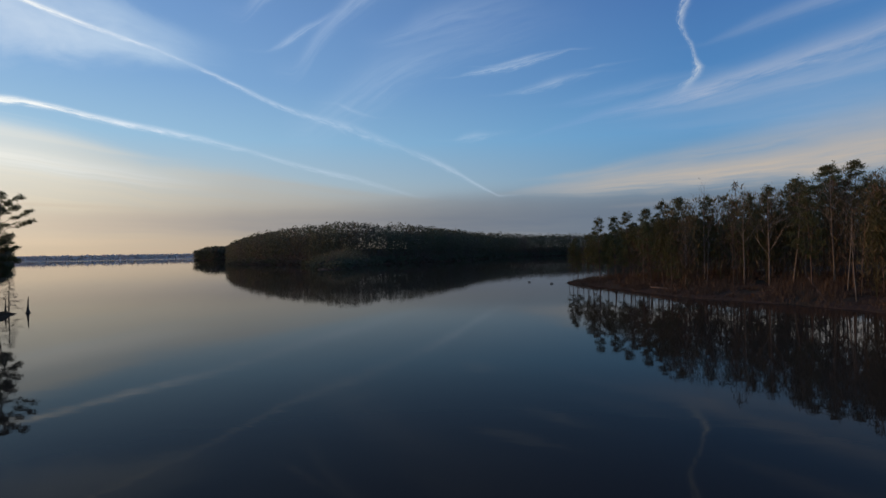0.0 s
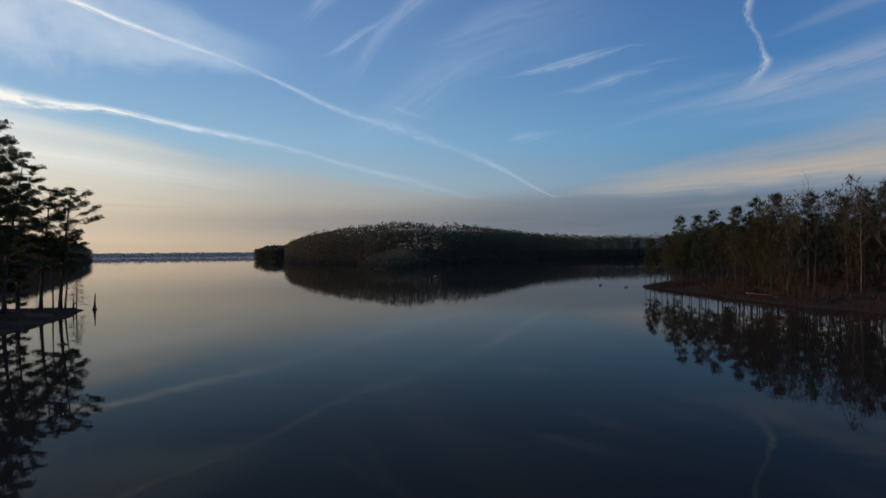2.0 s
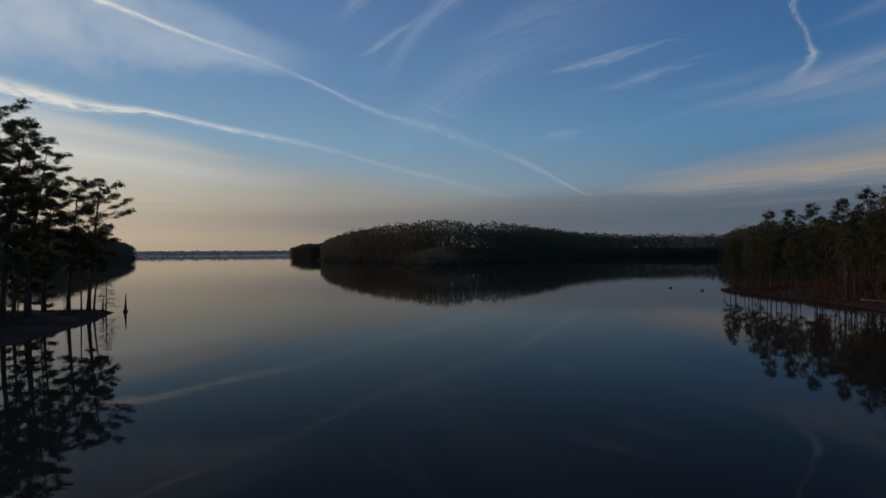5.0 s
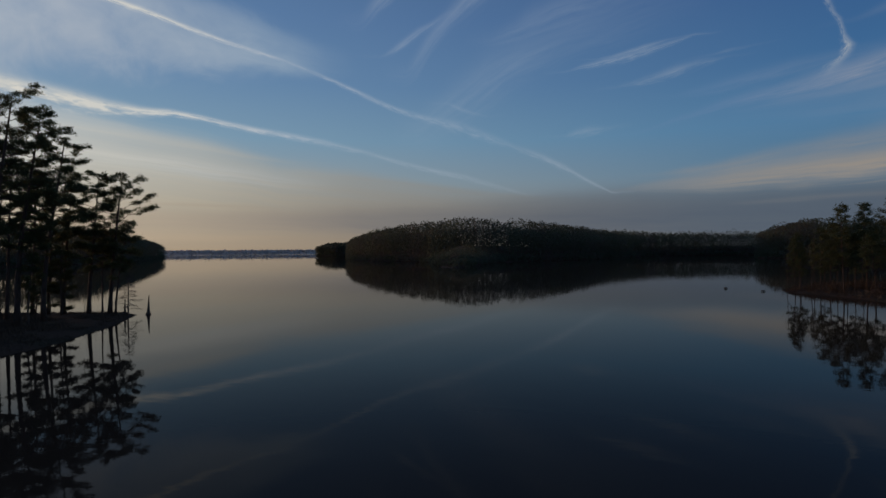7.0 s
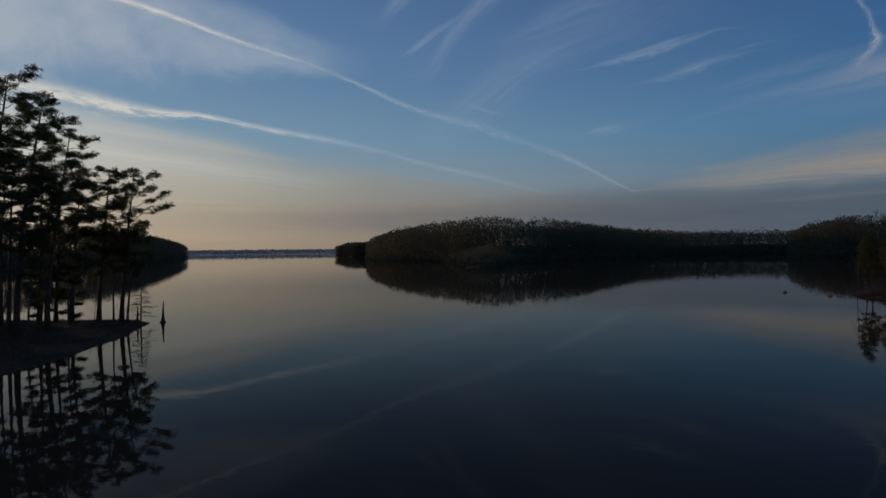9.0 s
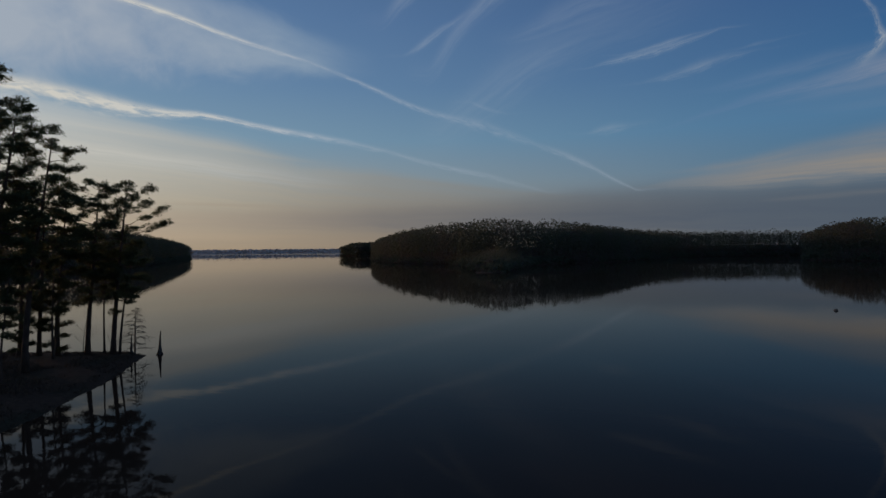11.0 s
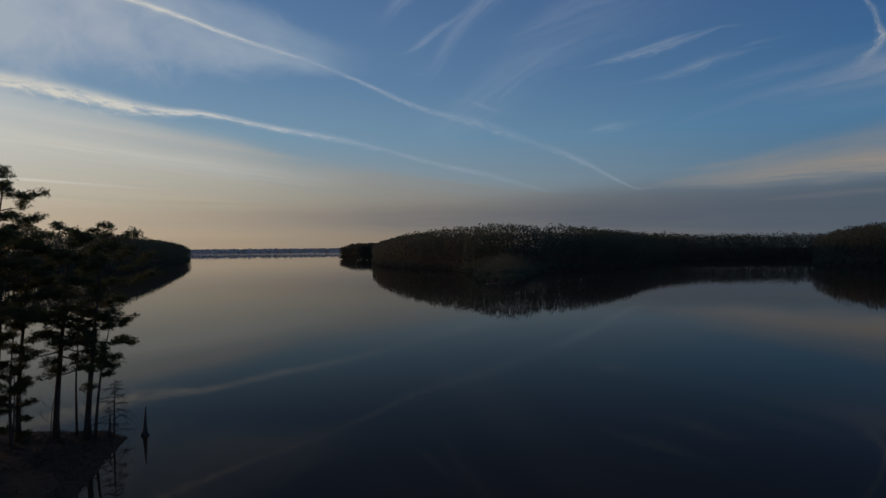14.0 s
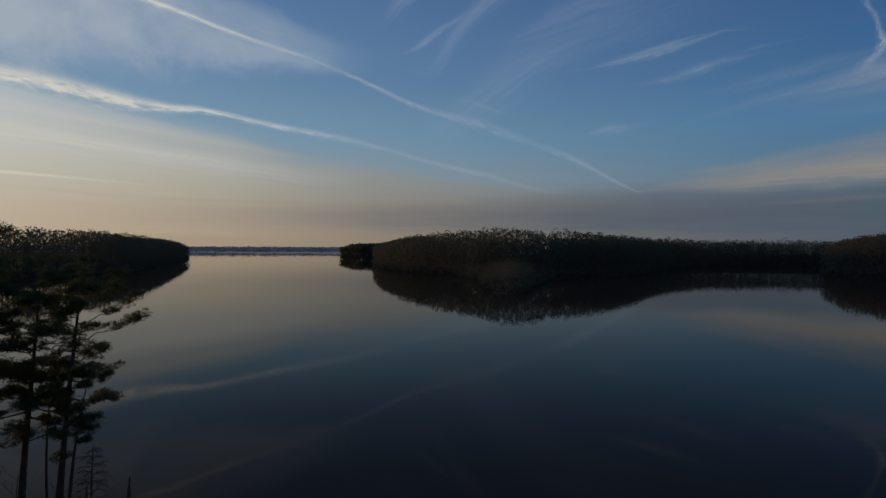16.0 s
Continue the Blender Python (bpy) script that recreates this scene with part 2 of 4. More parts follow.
# the long trail across the sky
cloud([(-60, .435, .006, .6), (-50, .409, .0052, .72), (-46.7, .3985, .0044, .74), (-43.5, .3868, .0038, .70), (-40, .3705, .0034, .64), (-37.4, .360, .0031, .58), (-34.7, .349, .0028, .44), (-32, .337, .0026, .22), (-29.7, .3235, .0030, .18),
       (-26.8, .305, .0036, .28), (-23.9, .2815, .0040, .34), (-21, .260, .0044, .28), (-17.4, .2415, .0056, .20), (-14.5, .229, .0085, .20), (-11.5, .2085, .0080, .17), (-8.6, .187, .0050, .08), (-5.8, .168, .0060, .22), (-3.5, .148, .0050, .28), (-1.3, .1235, .0032, .30), (1.1, .1005, .0020, .16)], white, (.9, 1.5), 3.4, 1.6, 0.008, 2.0, False, 5.0)
# the knotted trail that drops into the fan
cloud([(.262, 19.0, .010, .08), (.272, 19.5, .010, .30), (.280, 20.0, .0075, .40), (.290, 20.5, .0058, .52), (.299, 20.7, .0058, .60), (.308, 20.4, .0046, .48), (.317, 20.2, .0034, .38), (.329, 20.1, .0030, .32), (.342, 19.9, .0036, .32), (.353, 19.45, .0036, .32), (.365, 19.3, .0034, .28), (.377, 19.1, .0044, .34), (.395, 19.3, .006, .40), (.414, 19.6, .007, .42), (.5, 20.5, .01, .3)], white, (110.0, 1.2), 3.2, 2.4, 0.016, 2.0, True, 5.0)

background = w.node("ShaderNodeBackground")
w.put(background.inputs[0], picture)
background.inputs[1].default_value = 1.0
w.put(w.node("ShaderNodeOutputWorld").inputs[0], background.outputs[0])

sun = new("sun", bpy.data.lights.new("sun", "SUN"))
sun.data.energy, sun.data.angle, sun.data.color = 1.35, radians(2.0), (1.0, 0.56, 0.30)
sun.matrix_world = look((0, 0, 100), (-math.sin(radians(SUN_AZ)) * 100, -math.cos(radians(SUN_AZ)) * 100, 100 - 100 * math.tan(radians(SUN_EL))))


# ---- materials ----
def material(name, build):
    m = bpy.data.materials.new(name)
    m.use_nodes = True
    m.node_tree.nodes.clear()
    k = Wire(m.node_tree)
    p = k.node("ShaderNodeBsdfPrincipled")
    k.put(k.node("ShaderNodeOutputMaterial").inputs[0], p.outputs[0])
    build(k, p)
    return m


def place(k, sx=1.0, sy=1.0, sz=1.0):
    """World position, stretched."""
    x, y, z = k.split(k.node("ShaderNodeNewGeometry").outputs["Position"])
    return k.vec(k.math("MULTIPLY", x, sx), k.math("MULTIPLY", y, sy), k.math("MULTIPLY", z, sz))


def bump(k, p, height, strength, distance):
    b = k.node("ShaderNodeBump")
    b.inputs["Strength"].default_value = strength
    b.inputs["Distance"].default_value = distance
    k.put(b.inputs["Height"], height)
    k.put(p.inputs["Normal"], b.outputs[0])


def make_water(k, p):
    p.inputs["Base Color"].default_value = (0.038, 0.022, 0.014, 1)
    p.inputs["IOR"].default_value = 1.088
    calm = k.noise(place(k, 0.02, 0.05, 1), 1.0, 3.0)
    # the open lake beyond the cove is ruffled by the wind
    _, north, _ = k.split(k.node("ShaderNodeNewGeometry").outputs["Position"])
    open_lake = k.math("MULTIPLY", k.math("SUBTRACT", north, 1350.0), 0.001, 0.0, True)
    k.put(p.inputs["Roughness"], k.math("ADD", k.math("MULTIPLY", calm, 0.03), k.math("MULTIPLY", open_lake, 0.10)))
    swell = k.noise(place(k, 0.35, 0.8, 1), 1.0, 2.0)
    fine = k.noise(place(k, 1.6, 3.2, 1), 1.0, 2.0)
    h = k.math("ADD", swell, k.math("MULTIPLY", fine, 0.25))
    bump(k, p, k.math("MULTIPLY", h, k.math("MULTIPLY_ADD", calm, 1.4, 0.1)), 0.25, 0.018)


def leafy(k, p, colour, share):
    """Thin leaves: part of the light is scattered through to the far side."""
    k.put(p.inputs["Base Color"], colour)
    through_leaf = k.node("ShaderNodeBsdfTranslucent")
    k.put(through_leaf.inputs["Color"], colour)
    both = k.node("ShaderNodeMixShader")
    both.inputs[0].default_value = share
    k.put(both.inputs[1], p.outputs[0])
    k.put(both.inputs[2], through_leaf.outputs[0])
    for n in k.t.nodes:
        if n.type == "OUTPUT_MATERIAL":
            k.put(n.inputs["Surface"], both.outputs[0])


def make_needles(k, p):
    island = k.node("ShaderNodeNewGeometry").outputs["Random Per Island"]
    tree = k.node("ShaderNodeObjectInfo").outputs["Random"]
    c = k.ramp(island, [(0.0, (.050, .066, .032)), (.5, (.074, .096, .044)), (.85, (.095, .112, .052)), (1.0, (.115, .108, .054))])
    leafy(k, p, k.mix(k.math("MULTIPLY", tree, 0.5), c, (.075, .062, .022, 1)), 0.4)
    p.inputs["Roughness"].default_value = 0.6
    p.inputs["Specular IOR Level"].default_value = 0.15


def make_wood_far(k, p):
    g = k.node("ShaderNodeNewGeometry")
    patch = k.noise(place(k, 0.06, 0.06, 0.03), 1.0, 3.0)
    green = k.ramp(g.outputs["Random Per Island"], [(0.0, (.084, .094, .060)), (.6, (.090, .100, .064)), (1.0, (.098, .106, .068))])
    brown = k.ramp(g.outputs["Random Per Island"], [(0.0, (.098, .086, .070)), (.6, (.108, .094, .076)), (1.0, (.118, .103, .084))])
    leafy(k, p, k.mix(k.ramp(patch, [(.50, (0, 0, 0)), (.64, (1, 1, 1))]), green, brown), 0.5)
    p.inputs["Roughness"].default_value = 0.8
    p.inputs["Specular IOR Level"].default_value = 0.1


def bark_maker(dark, light, scale):
    def make(k, p):
        v = place(k, scale, scale, scale * 0.22)
        n = k.noise(v, 1.0, 5.0, 0.65)
        blot = k.noise(place(k, 1.2, 1.2, 0.6), 1.0, 3.0)
        c = k.ramp(n, [(.3, dark), (.7, light)])
        k.put(p.inputs["Base Color"], k.mix(k.math("MULTIPLY", blot, 0.5), c, (*[0.5 * a for a in dark], 1)))
        p.inputs["Roughness"].default_value = 0.9
        bump(k, p, n, 0.6, 0.03)
    return make


def make_soil(k, p):
    n = k.noise(place(k, 3, 3, 3), 1.0, 6.0, 0.7)
    patch = k.noise(place(k, 0.15, 0.15, 0.15), 1.0, 3.0)
    leaf = k.ramp(n, [(.25, (.026, .015, .010)), (.5, (.062, .037, .025)), (.75, (.105, .066, .045))])
    grass = k.ramp(n, [(.3, (.026, .020, .013)), (.7, (.064, .050, .031))])
    k.put(p.inputs["Base Color"], k.mix(k.ramp(patch, [(.5, (0, 0, 0)), (.62, (1, 1, 1))]), leaf, grass))
    p.inputs["Specular IOR Level"].default_value = 0.08
    p.inputs["Roughness"].default_value = 0.95
    bump(k, p, n, 0.8, 0.08)


def make_twigs(k, p):
    g = k.node("ShaderNodeNewGeometry")
    patch = k.noise(place(k, 0.16, 0.16, 0.10), 1.0, 3.0)
    green = k.ramp(g.outputs["Random Per Island"], [(0.0, (.054, .054, .030)), (.6, (.094, .088, .046)), (1.0, (.125, .11, .058))])
    brown = k.ramp(g.outputs["Random Per Island"], [(0.0, (.070, .050, .036)), (.6, (.112, .080, .056)), (1.0, (.15, .112, .080))])
    leafy(k, p, k.mix(k.ramp(patch, [(.50, (0, 0, 0)), (.64, (1, 1, 1))]), green, brown), 0.35)
    p.inputs["Roughness"].default_value = 0.85
    p.inputs["Specular IOR Level"].default_value = 0.15


def make_brush(k, p):
    c = k.ramp(k.node("ShaderNodeNewGeometry").outputs["Random Per Island"], [(0.0, (.048, .033, .023)), (.6, (.096, .066, .045)), (1.0, (.155, .108, .073))])
    k.put(p.inputs["Base Color"], c)
    p.inputs["Specular IOR Level"].default_value = 0.08
    p.inputs["Roughness"].default_value = 0.9


WATER = material("lake_water", make_water)
NEEDLES = material("pine_needles", make_needles)
FAR_WOOD = material("mixed_woodland", make_wood_far)
PINE_BARK = material("pine_bark", bark_maker((.035, .022, .016), (.13, .085, .06), 7.0))
PALE_BARK = material("pale_bark", bark_maker((.08, .07, .056), (.24, .205, .16), 5.0))
DEAD_WOOD = material("weathered_wood", bark_maker((.03, .026, .022), (.12, .10, .085), 8.0))
SOIL = material("leaf_litter", make_soil)
BRUSH = material("dry_brush", make_brush)
BROWN_BARK = material("brown_bark", bark_maker((.05, .035, .026), (.17, .12, .085), 6.0))


# far woods: distance haze is put into the base colour as a pale tone
def make_hazed_wood(k, p):
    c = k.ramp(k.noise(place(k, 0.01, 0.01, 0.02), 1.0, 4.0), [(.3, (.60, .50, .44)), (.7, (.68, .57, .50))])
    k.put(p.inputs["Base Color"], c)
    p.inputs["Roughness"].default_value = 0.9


HAZED_WOOD = material("haze_pale_woodland", make_hazed_wood)
TWIGS = material("twiggy_understorey", make_twigs)


# ---- mesh helpers ----
def mesh_object(name, verts, faces, mat, parent=None, label="", smooth=False):
    me = bpy.data.meshes.new(name)
    me.from_pydata(verts, [], faces)
    me.materials.append(mat)
    if smooth:
        me.polygons.foreach_set("use_smooth", [True] * len(me.polygons))
    me.update()
    ob = new(name, me)
    if parent is not None:
        ob.parent = parent
    if label:
        tagged(ob, label)
    return ob


def tri_object(name, tris, mat, parent=None, label="", corners=3):
    """A mesh of loose leaf blades, from an array of (n, corners, 3)."""
    tris = np.asarray(tris, dtype=np.float32).reshape(-1, corners, 3)
    n = len(tris)
    me = bpy.data.meshes.new(name)
    me.vertices.add(n * corners)
    me.vertices.foreach_set("co", tris.reshape(-1))
    me.loops.add(n * corners)
    me.loops.foreach_set("vertex_index", np.arange(n * corners, dtype=np.int32))
    me.polygons.add(n)
    me.polygons.foreach_set("loop_start", np.arange(0, n * corners, corners, dtype=np.int32))
    me.polygons.foreach_set("loop_total", np.full(n, corners, dtype=np.int32))
    me.materials.append(mat)
    me.update(calc_edges=True)
    ob = new(name, me)
    if parent is not None:
        ob.parent = parent
    if label:
        tagged(ob, label)
    return ob


def tube(path, radii, sides=6):
    """A tapered limb along a path: vertices and faces."""
    path = [Vector(p) for p in path]
    verts, faces = [], []
    for i, p in enumerate(path):
        d = (path[min(i + 1, len(path) - 1)] - path[max(i - 1, 0)]).normalized()
        a = d.cross(Vector((0.31, 0.17, 0.93)) if abs(d.z) < 0.9 else Vector((1, 0, 0))).normalized()
        b = d.cross(a)
        for s in range(sides):
            q = 2 * math.pi * s / sides
            verts.append(p + (a * math.cos(q) + b * math.sin(q)) * radii[i])
    for i in range(len(path) - 1):
        for s in range(sides):
            t = (s + 1) % sides
            faces.append((i * sides + s, i * sides + t, (i + 1) * sides + t, (i + 1) * sides + s))
    faces.append(tuple(range(sides - 1, -1, -1)))
    faces.append(tuple(range((len(path) - 1) * sides, len(path) * sides)))
    return verts, faces


def joined(tubes):
    verts, faces = [], []
    for v, f in tubes:
        base = len(verts)
        verts += v
        faces += [tuple(base + i for i in q) for q in f]
    return verts, faces


def tufts(rng, centres, size, blades, up=0.25, spread=1.0):
    """Needle tufts: narrow blades that radiate from each centre."""
    centres = np.asarray(centres, dtype=float).reshape(-1, 3)
    n = len(centres) * blades
    c = np.repeat(centres, blades, 0)
    d = rng.normal(size=(n, 3))
    d[:, 2] = d[:, 2] * 0.7 + up
    d /= np.linalg.norm(d, axis=1)[:, None]
    side = np.cross(d, rng.normal(size=(n, 3)))
    side /= np.linalg.norm(side, axis=1)[:, None]
    s = size * rng.uniform(0.6, 1.25, (n, 1))
    root = c + d * s * 0.05 * spread
    return np.stack([root + side * s * 0.10, c + d * s, root - side * s * 0.10 + d * s * 0.35], 1)


# ---- trees ----
def pine(name, label, height, clear, top=(0, 0), seed=0, limbs=24, reach=3.4, pads=8, tuft=0.22, knots=14, blades=8, girth=0.2, lift_up=0.35, plump=1.0, cone=False):
    """A tall pine: bare lower trunk, whorled limbs that carry plump, flat-bottomed pads of needles. top: how far the tip leans."""
    rng = np.random.default_rng(seed)
    root = tagged(new(name), label, "tree")
    def stem(u):
        k = u * u * (1.6 - 0.6 * u)
        return np.array([top[0] * k + 0.10 * math.sin(4 * u + seed), top[1] * k + 0.10 * math.cos(5 * u + seed), height * u])
    us = np.linspace(0, 1, 12)
    base = stem(0)
    v, f = tube([stem(u) - base + (0, 0, -0.3 if u == 0 else 0) for u in us], [girth * (1.35 if u == 0 else (1 - 0.86 * u ** 1.1)) for u in us], 8)
    mesh_object("trunk", v, f, PINE_BARK, root, "", True)
    hearts, sizes = [], []
    turn = rng.uniform(0, 6.28)
    for i in range(limbs):
        u = clear + (0.985 - clear) * ((i + rng.uniform(0, 0.7)) / limbs) ** 0.9
        w0 = (u - clear) / (1 - clear)
        turn += 2.4 + rng.normal() * 0.45
        shape = (0.62 + 0.8 * w0) if w0 < 0.35 else 0.58 * math.sqrt(max(0.0, 1 - ((w0 - 0.35) / 0.65) ** 2)) + 0.38
        if cone:
            shape = (0.75 + 0.9 * w0) if w0 < 0.25 else 1.10 * (1 - w0 ** 1.5) ** 0.75 + 0.12
        ln = reach * shape * rng.uniform(0.55, 1.15)
        lift = 0.02 + lift_up * w0 + rng.normal() * 0.16
        out = np.array([math.cos(turn), math.sin(turn), 0.0])
        a = stem(u) - base
        pts = []
        for q in np.linspace(0, 1, 6):
            sag = -0.12 * ln * math.sin(q * 2.6) * (1 - w0)
            pts.append(a + out * ln * q + np.array([0, 0, ln * lift * q * (0.5 + 0.5 * q) + sag]) + rng.normal(size=3) * 0.035 * ln * (q > 0))
        r0 = max(0.02, girth * 0.36 * (1 - 0.72 * w0) * min(1.0, ln / 2.2))
        twigs = [tube(pts, [r0 * (1 - 0.8 * q) for q in np.linspace(0, 1, 6)], 5)]
        count = max(3, round(pads * ln / reach))
        for j in range(count):
            q = 1.0 - (0.66 if not cone else 0.8) * (j / count) ** 1.15
            k = q * 5
            i0 = min(int(k), 4)
            p = pts[i0] + (pts[i0 + 1] - pts[i0]) * (k - i0)
            side = np.cross(out, (0, 0, 1)) * (1 if j % 2 else -1)
            arm = (side * rng.uniform(0.25, 1.0) * (j > 0) + out * rng.uniform(0.15, 0.5)) * (0.30 * ln * (1.2 - q * 0.55)) + np.array([0, 0, rng.uniform(-0.08, 0.16) + 0.12 * ln * rng.random()])
            e = p + arm
            twigs.append(tube([p, p + arm * 0.55 + (0, 0, -0.03), e], [r0 * 0.4, r0 * 0.28, 0.01], 3))
            hearts.append(e)
            sizes.append(rng.uniform(0.75, 1.25) * min(1.0, 0.55 + ln / 4.5))
            if rng.random() < 0.85:
                hearts.append(p + arm * rng.uniform(0.2, 0.6) + rng.normal(size=3) * (0.16, 0.16, 0.10) + (0, 0, 0.08))
                sizes.append(rng.uniform(0.55, 0.85))
        v, f = joined(twigs)
        mesh_object("limb", v, f, PINE_BARK, root)
    tip = stem(1) - base
    for j in range(7):
        hearts.append(tip + rng.normal(size=3) * (0.4, 0.4, 0.25) + (0, 0, -0.25))
        sizes.append(rng.uniform(0.6, 0.95))
    hearts, sizes = np.array(hearts), np.array(sizes)[:, None, None]
    ball = rng.normal(size=(len(hearts), knots, 3))
    ball /= np.linalg.norm(ball, axis=2)[:, :, None]
    ball *= rng.random((len(hearts), knots, 1)) ** 0.45
    ball[:, :, 2] = np.abs(ball[:, :, 2]) * 1.05 - 0.22
    spots = hearts[:, None, :] + ball * sizes * (0.48, 0.48, 0.42) * plump
    tri_object("crown", tufts(rng, spots.reshape(-1, 3), tuft, blades, 0.45), NEEDLES, root, "dark green needle foliage")
    return root


def grow(rng, start, way, length, radius, depth, out, sides=4):
    """One bare branch and its forks, appended to out."""
    pts = [np.array(start, float)]
    d = np.array(way, float)
    for i in range(3):
        d = d + rng.normal(size=3) * 0.14
        d[2] += 0.06
        d /= np.linalg.norm(d)
        pts.append(pts[-1] + d * length / 3)
    out.append(tube(pts, [radius, radius * 0.82, radius * 0.66, radius * 0.45], sides))
    if depth > 0:
        for j in range(3):
            q = rng.uniform(0.35, 1.0)
            i0 = min(int(q * 3), 2)
            p = pts[i0] + (pts[i0 + 1] - pts[i0]) * (q * 3 - i0)
            nd = d + rng.normal(size=3) * 0.55
            nd[2] += 0.2
            nd /= np.linalg.norm(nd)
            grow(rng, p, nd, length * rng.uniform(0.45, 0.7), radius * 0.5, depth - 1, out, 3)


def bare_tree(name, label, height, lean=(0, 0), seed=0, limbs=9, girth=0.13, first=0.4, mat=None, depth=2, spread=0.9):
    """A leafless broad-leaved tree."""
    rng = np.random.default_rng(seed)
    mat = mat or PALE_BARK
    root = tagged(new(name), label, "tree")
    def stem(u):
        return np.array([lean[0] * u + 0.15 * math.sin(5 * u + seed) * u, lean[1] * u + 0.15 * math.cos(4 * u + seed) * u, height * u])
    us = np.linspace(0, 1, 9)
    v, f = tube([stem(u) + (0, 0, -0.3 if u == 0 else 0) for u in us], [girth * (1.3 if u == 0 else 1 - 0.88 * u) for u in us], 7)
    mesh_object("trunk", v, f, mat, root, "", True)
    turn = rng.uniform(0, 6)
    for i in range(limbs):
        u = first + (0.98 - first) * (i + rng.uniform(0, 0.7)) / limbs
        turn += 2.3 + rng.normal() * 0.5
        d = np.array([math.cos(turn) * spread, math.sin(turn) * spread, 0.9 + 0.5 * u])
        d /= np.linalg.norm(d)
        out = []
        grow(rng, stem(u), d, height * 0.26 * (1.25 - u) * rng.uniform(0.8, 1.3), girth * 0.5 * (1.15 - u), depth, out)
        v, f = joined(out)
        mesh_object("limb", v, f, mat, root)
    return root


# ---- land ----
def depth_inside(poly, pts):
    """Signed distance to a closed outline: positive inside."""
    poly, pts = np.asarray(poly, float), np.asarray(pts, float)
    best = np.full(len(pts), 1e9)
    inside = np.zeros(len(pts), bool)
    for a, b in zip(poly, np.roll(poly, -1, 0)):
        e = b - a
        h = np.clip(((pts - a) @ e) / (e @ e), 0, 1)
        best = np.minimum(best, np.linalg.norm(pts - a - h[:, None] * e, axis=1))
        cross = (a[1] > pts[:, 1]) != (b[1] > pts[:, 1])
        with np.errstate(divide="ignore", invalid="ignore"):
            x = a[0] + (pts[:, 1] - a[1]) * e[0] / (e[1] if e[1] else 1e-9)
        inside ^= cross & (pts[:, 0] < x)
    return np.where(inside, best, -best)


def ripple(pts, size, seed):
    """Smooth random relief, -1 to 1."""
    rng = np.random.default_rng(seed)
    out = np.zeros(len(pts))
    for k in range(7):
        a = rng.uniform(0, 6.28)
        f = (1.0 + 0.75 * k) * 2 * math.pi / size
        out += np.sin((pts[:, 0] * math.cos(a) + pts[:, 1] * math.sin(a)) * f + rng.uniform(0, 6.28)) / (1 + 0.7 * k)
    return out / 2.2


def height_over(land, pts):
    poly, bank, slope, top, wob, seed = land
    sd = depth_inside(poly, pts) + ripple(pts, wob * 6, seed) * wob * 0.35
    up = bank * (1 - np.exp(-np.maximum(sd, 0) / (0.6 + bank))) + top * (1 - np.exp(-np.maximum(sd - 2, 0) * slope / max(top, 0.01)))
    up = up + ripple(pts, wob * 3, seed + 5) * 0.08 * np.clip(sd, 0, 1)
    return np.where(sd > 0, up, sd * 0.35), sd


def ground_sheet(name, label, land, box, step, reach=1e9, mat=None):
    x0, y0, x1, y1 = box
    xs, ys = np.arange(x0, x1 + step, step), np.arange(y0, y1 + step, step)
    gx, gy = np.meshgrid(xs, ys)
    pts = np.stack([gx.ravel(), gy.ravel()], 1)
    z, sd = height_over(land, pts)
    z = np.maximum(z, -1.5)
    nx, ny = len(xs), len(ys)
    idx = np.arange(nx * ny).reshape(ny, nx)
    quads = np.stack([idx[:-1, :-1], idx[:-1, 1:], idx[1:, 1:], idx[1:, :-1]], -1).reshape(-1, 4)
    keep = (sd[quads].max(1) > -4 * step) & (sd[quads].min(1) < reach)
    quads = quads[keep]
    used, inv = np.unique(quads, return_inverse=True)
    verts = np.column_stack([pts, z])[used]
    ob = mesh_object(name, verts.tolist(), inv.reshape(-1, 4).tolist(), mat or SOIL, None, "", True)
    return tagged(ob, label, "ground", kind="structure")


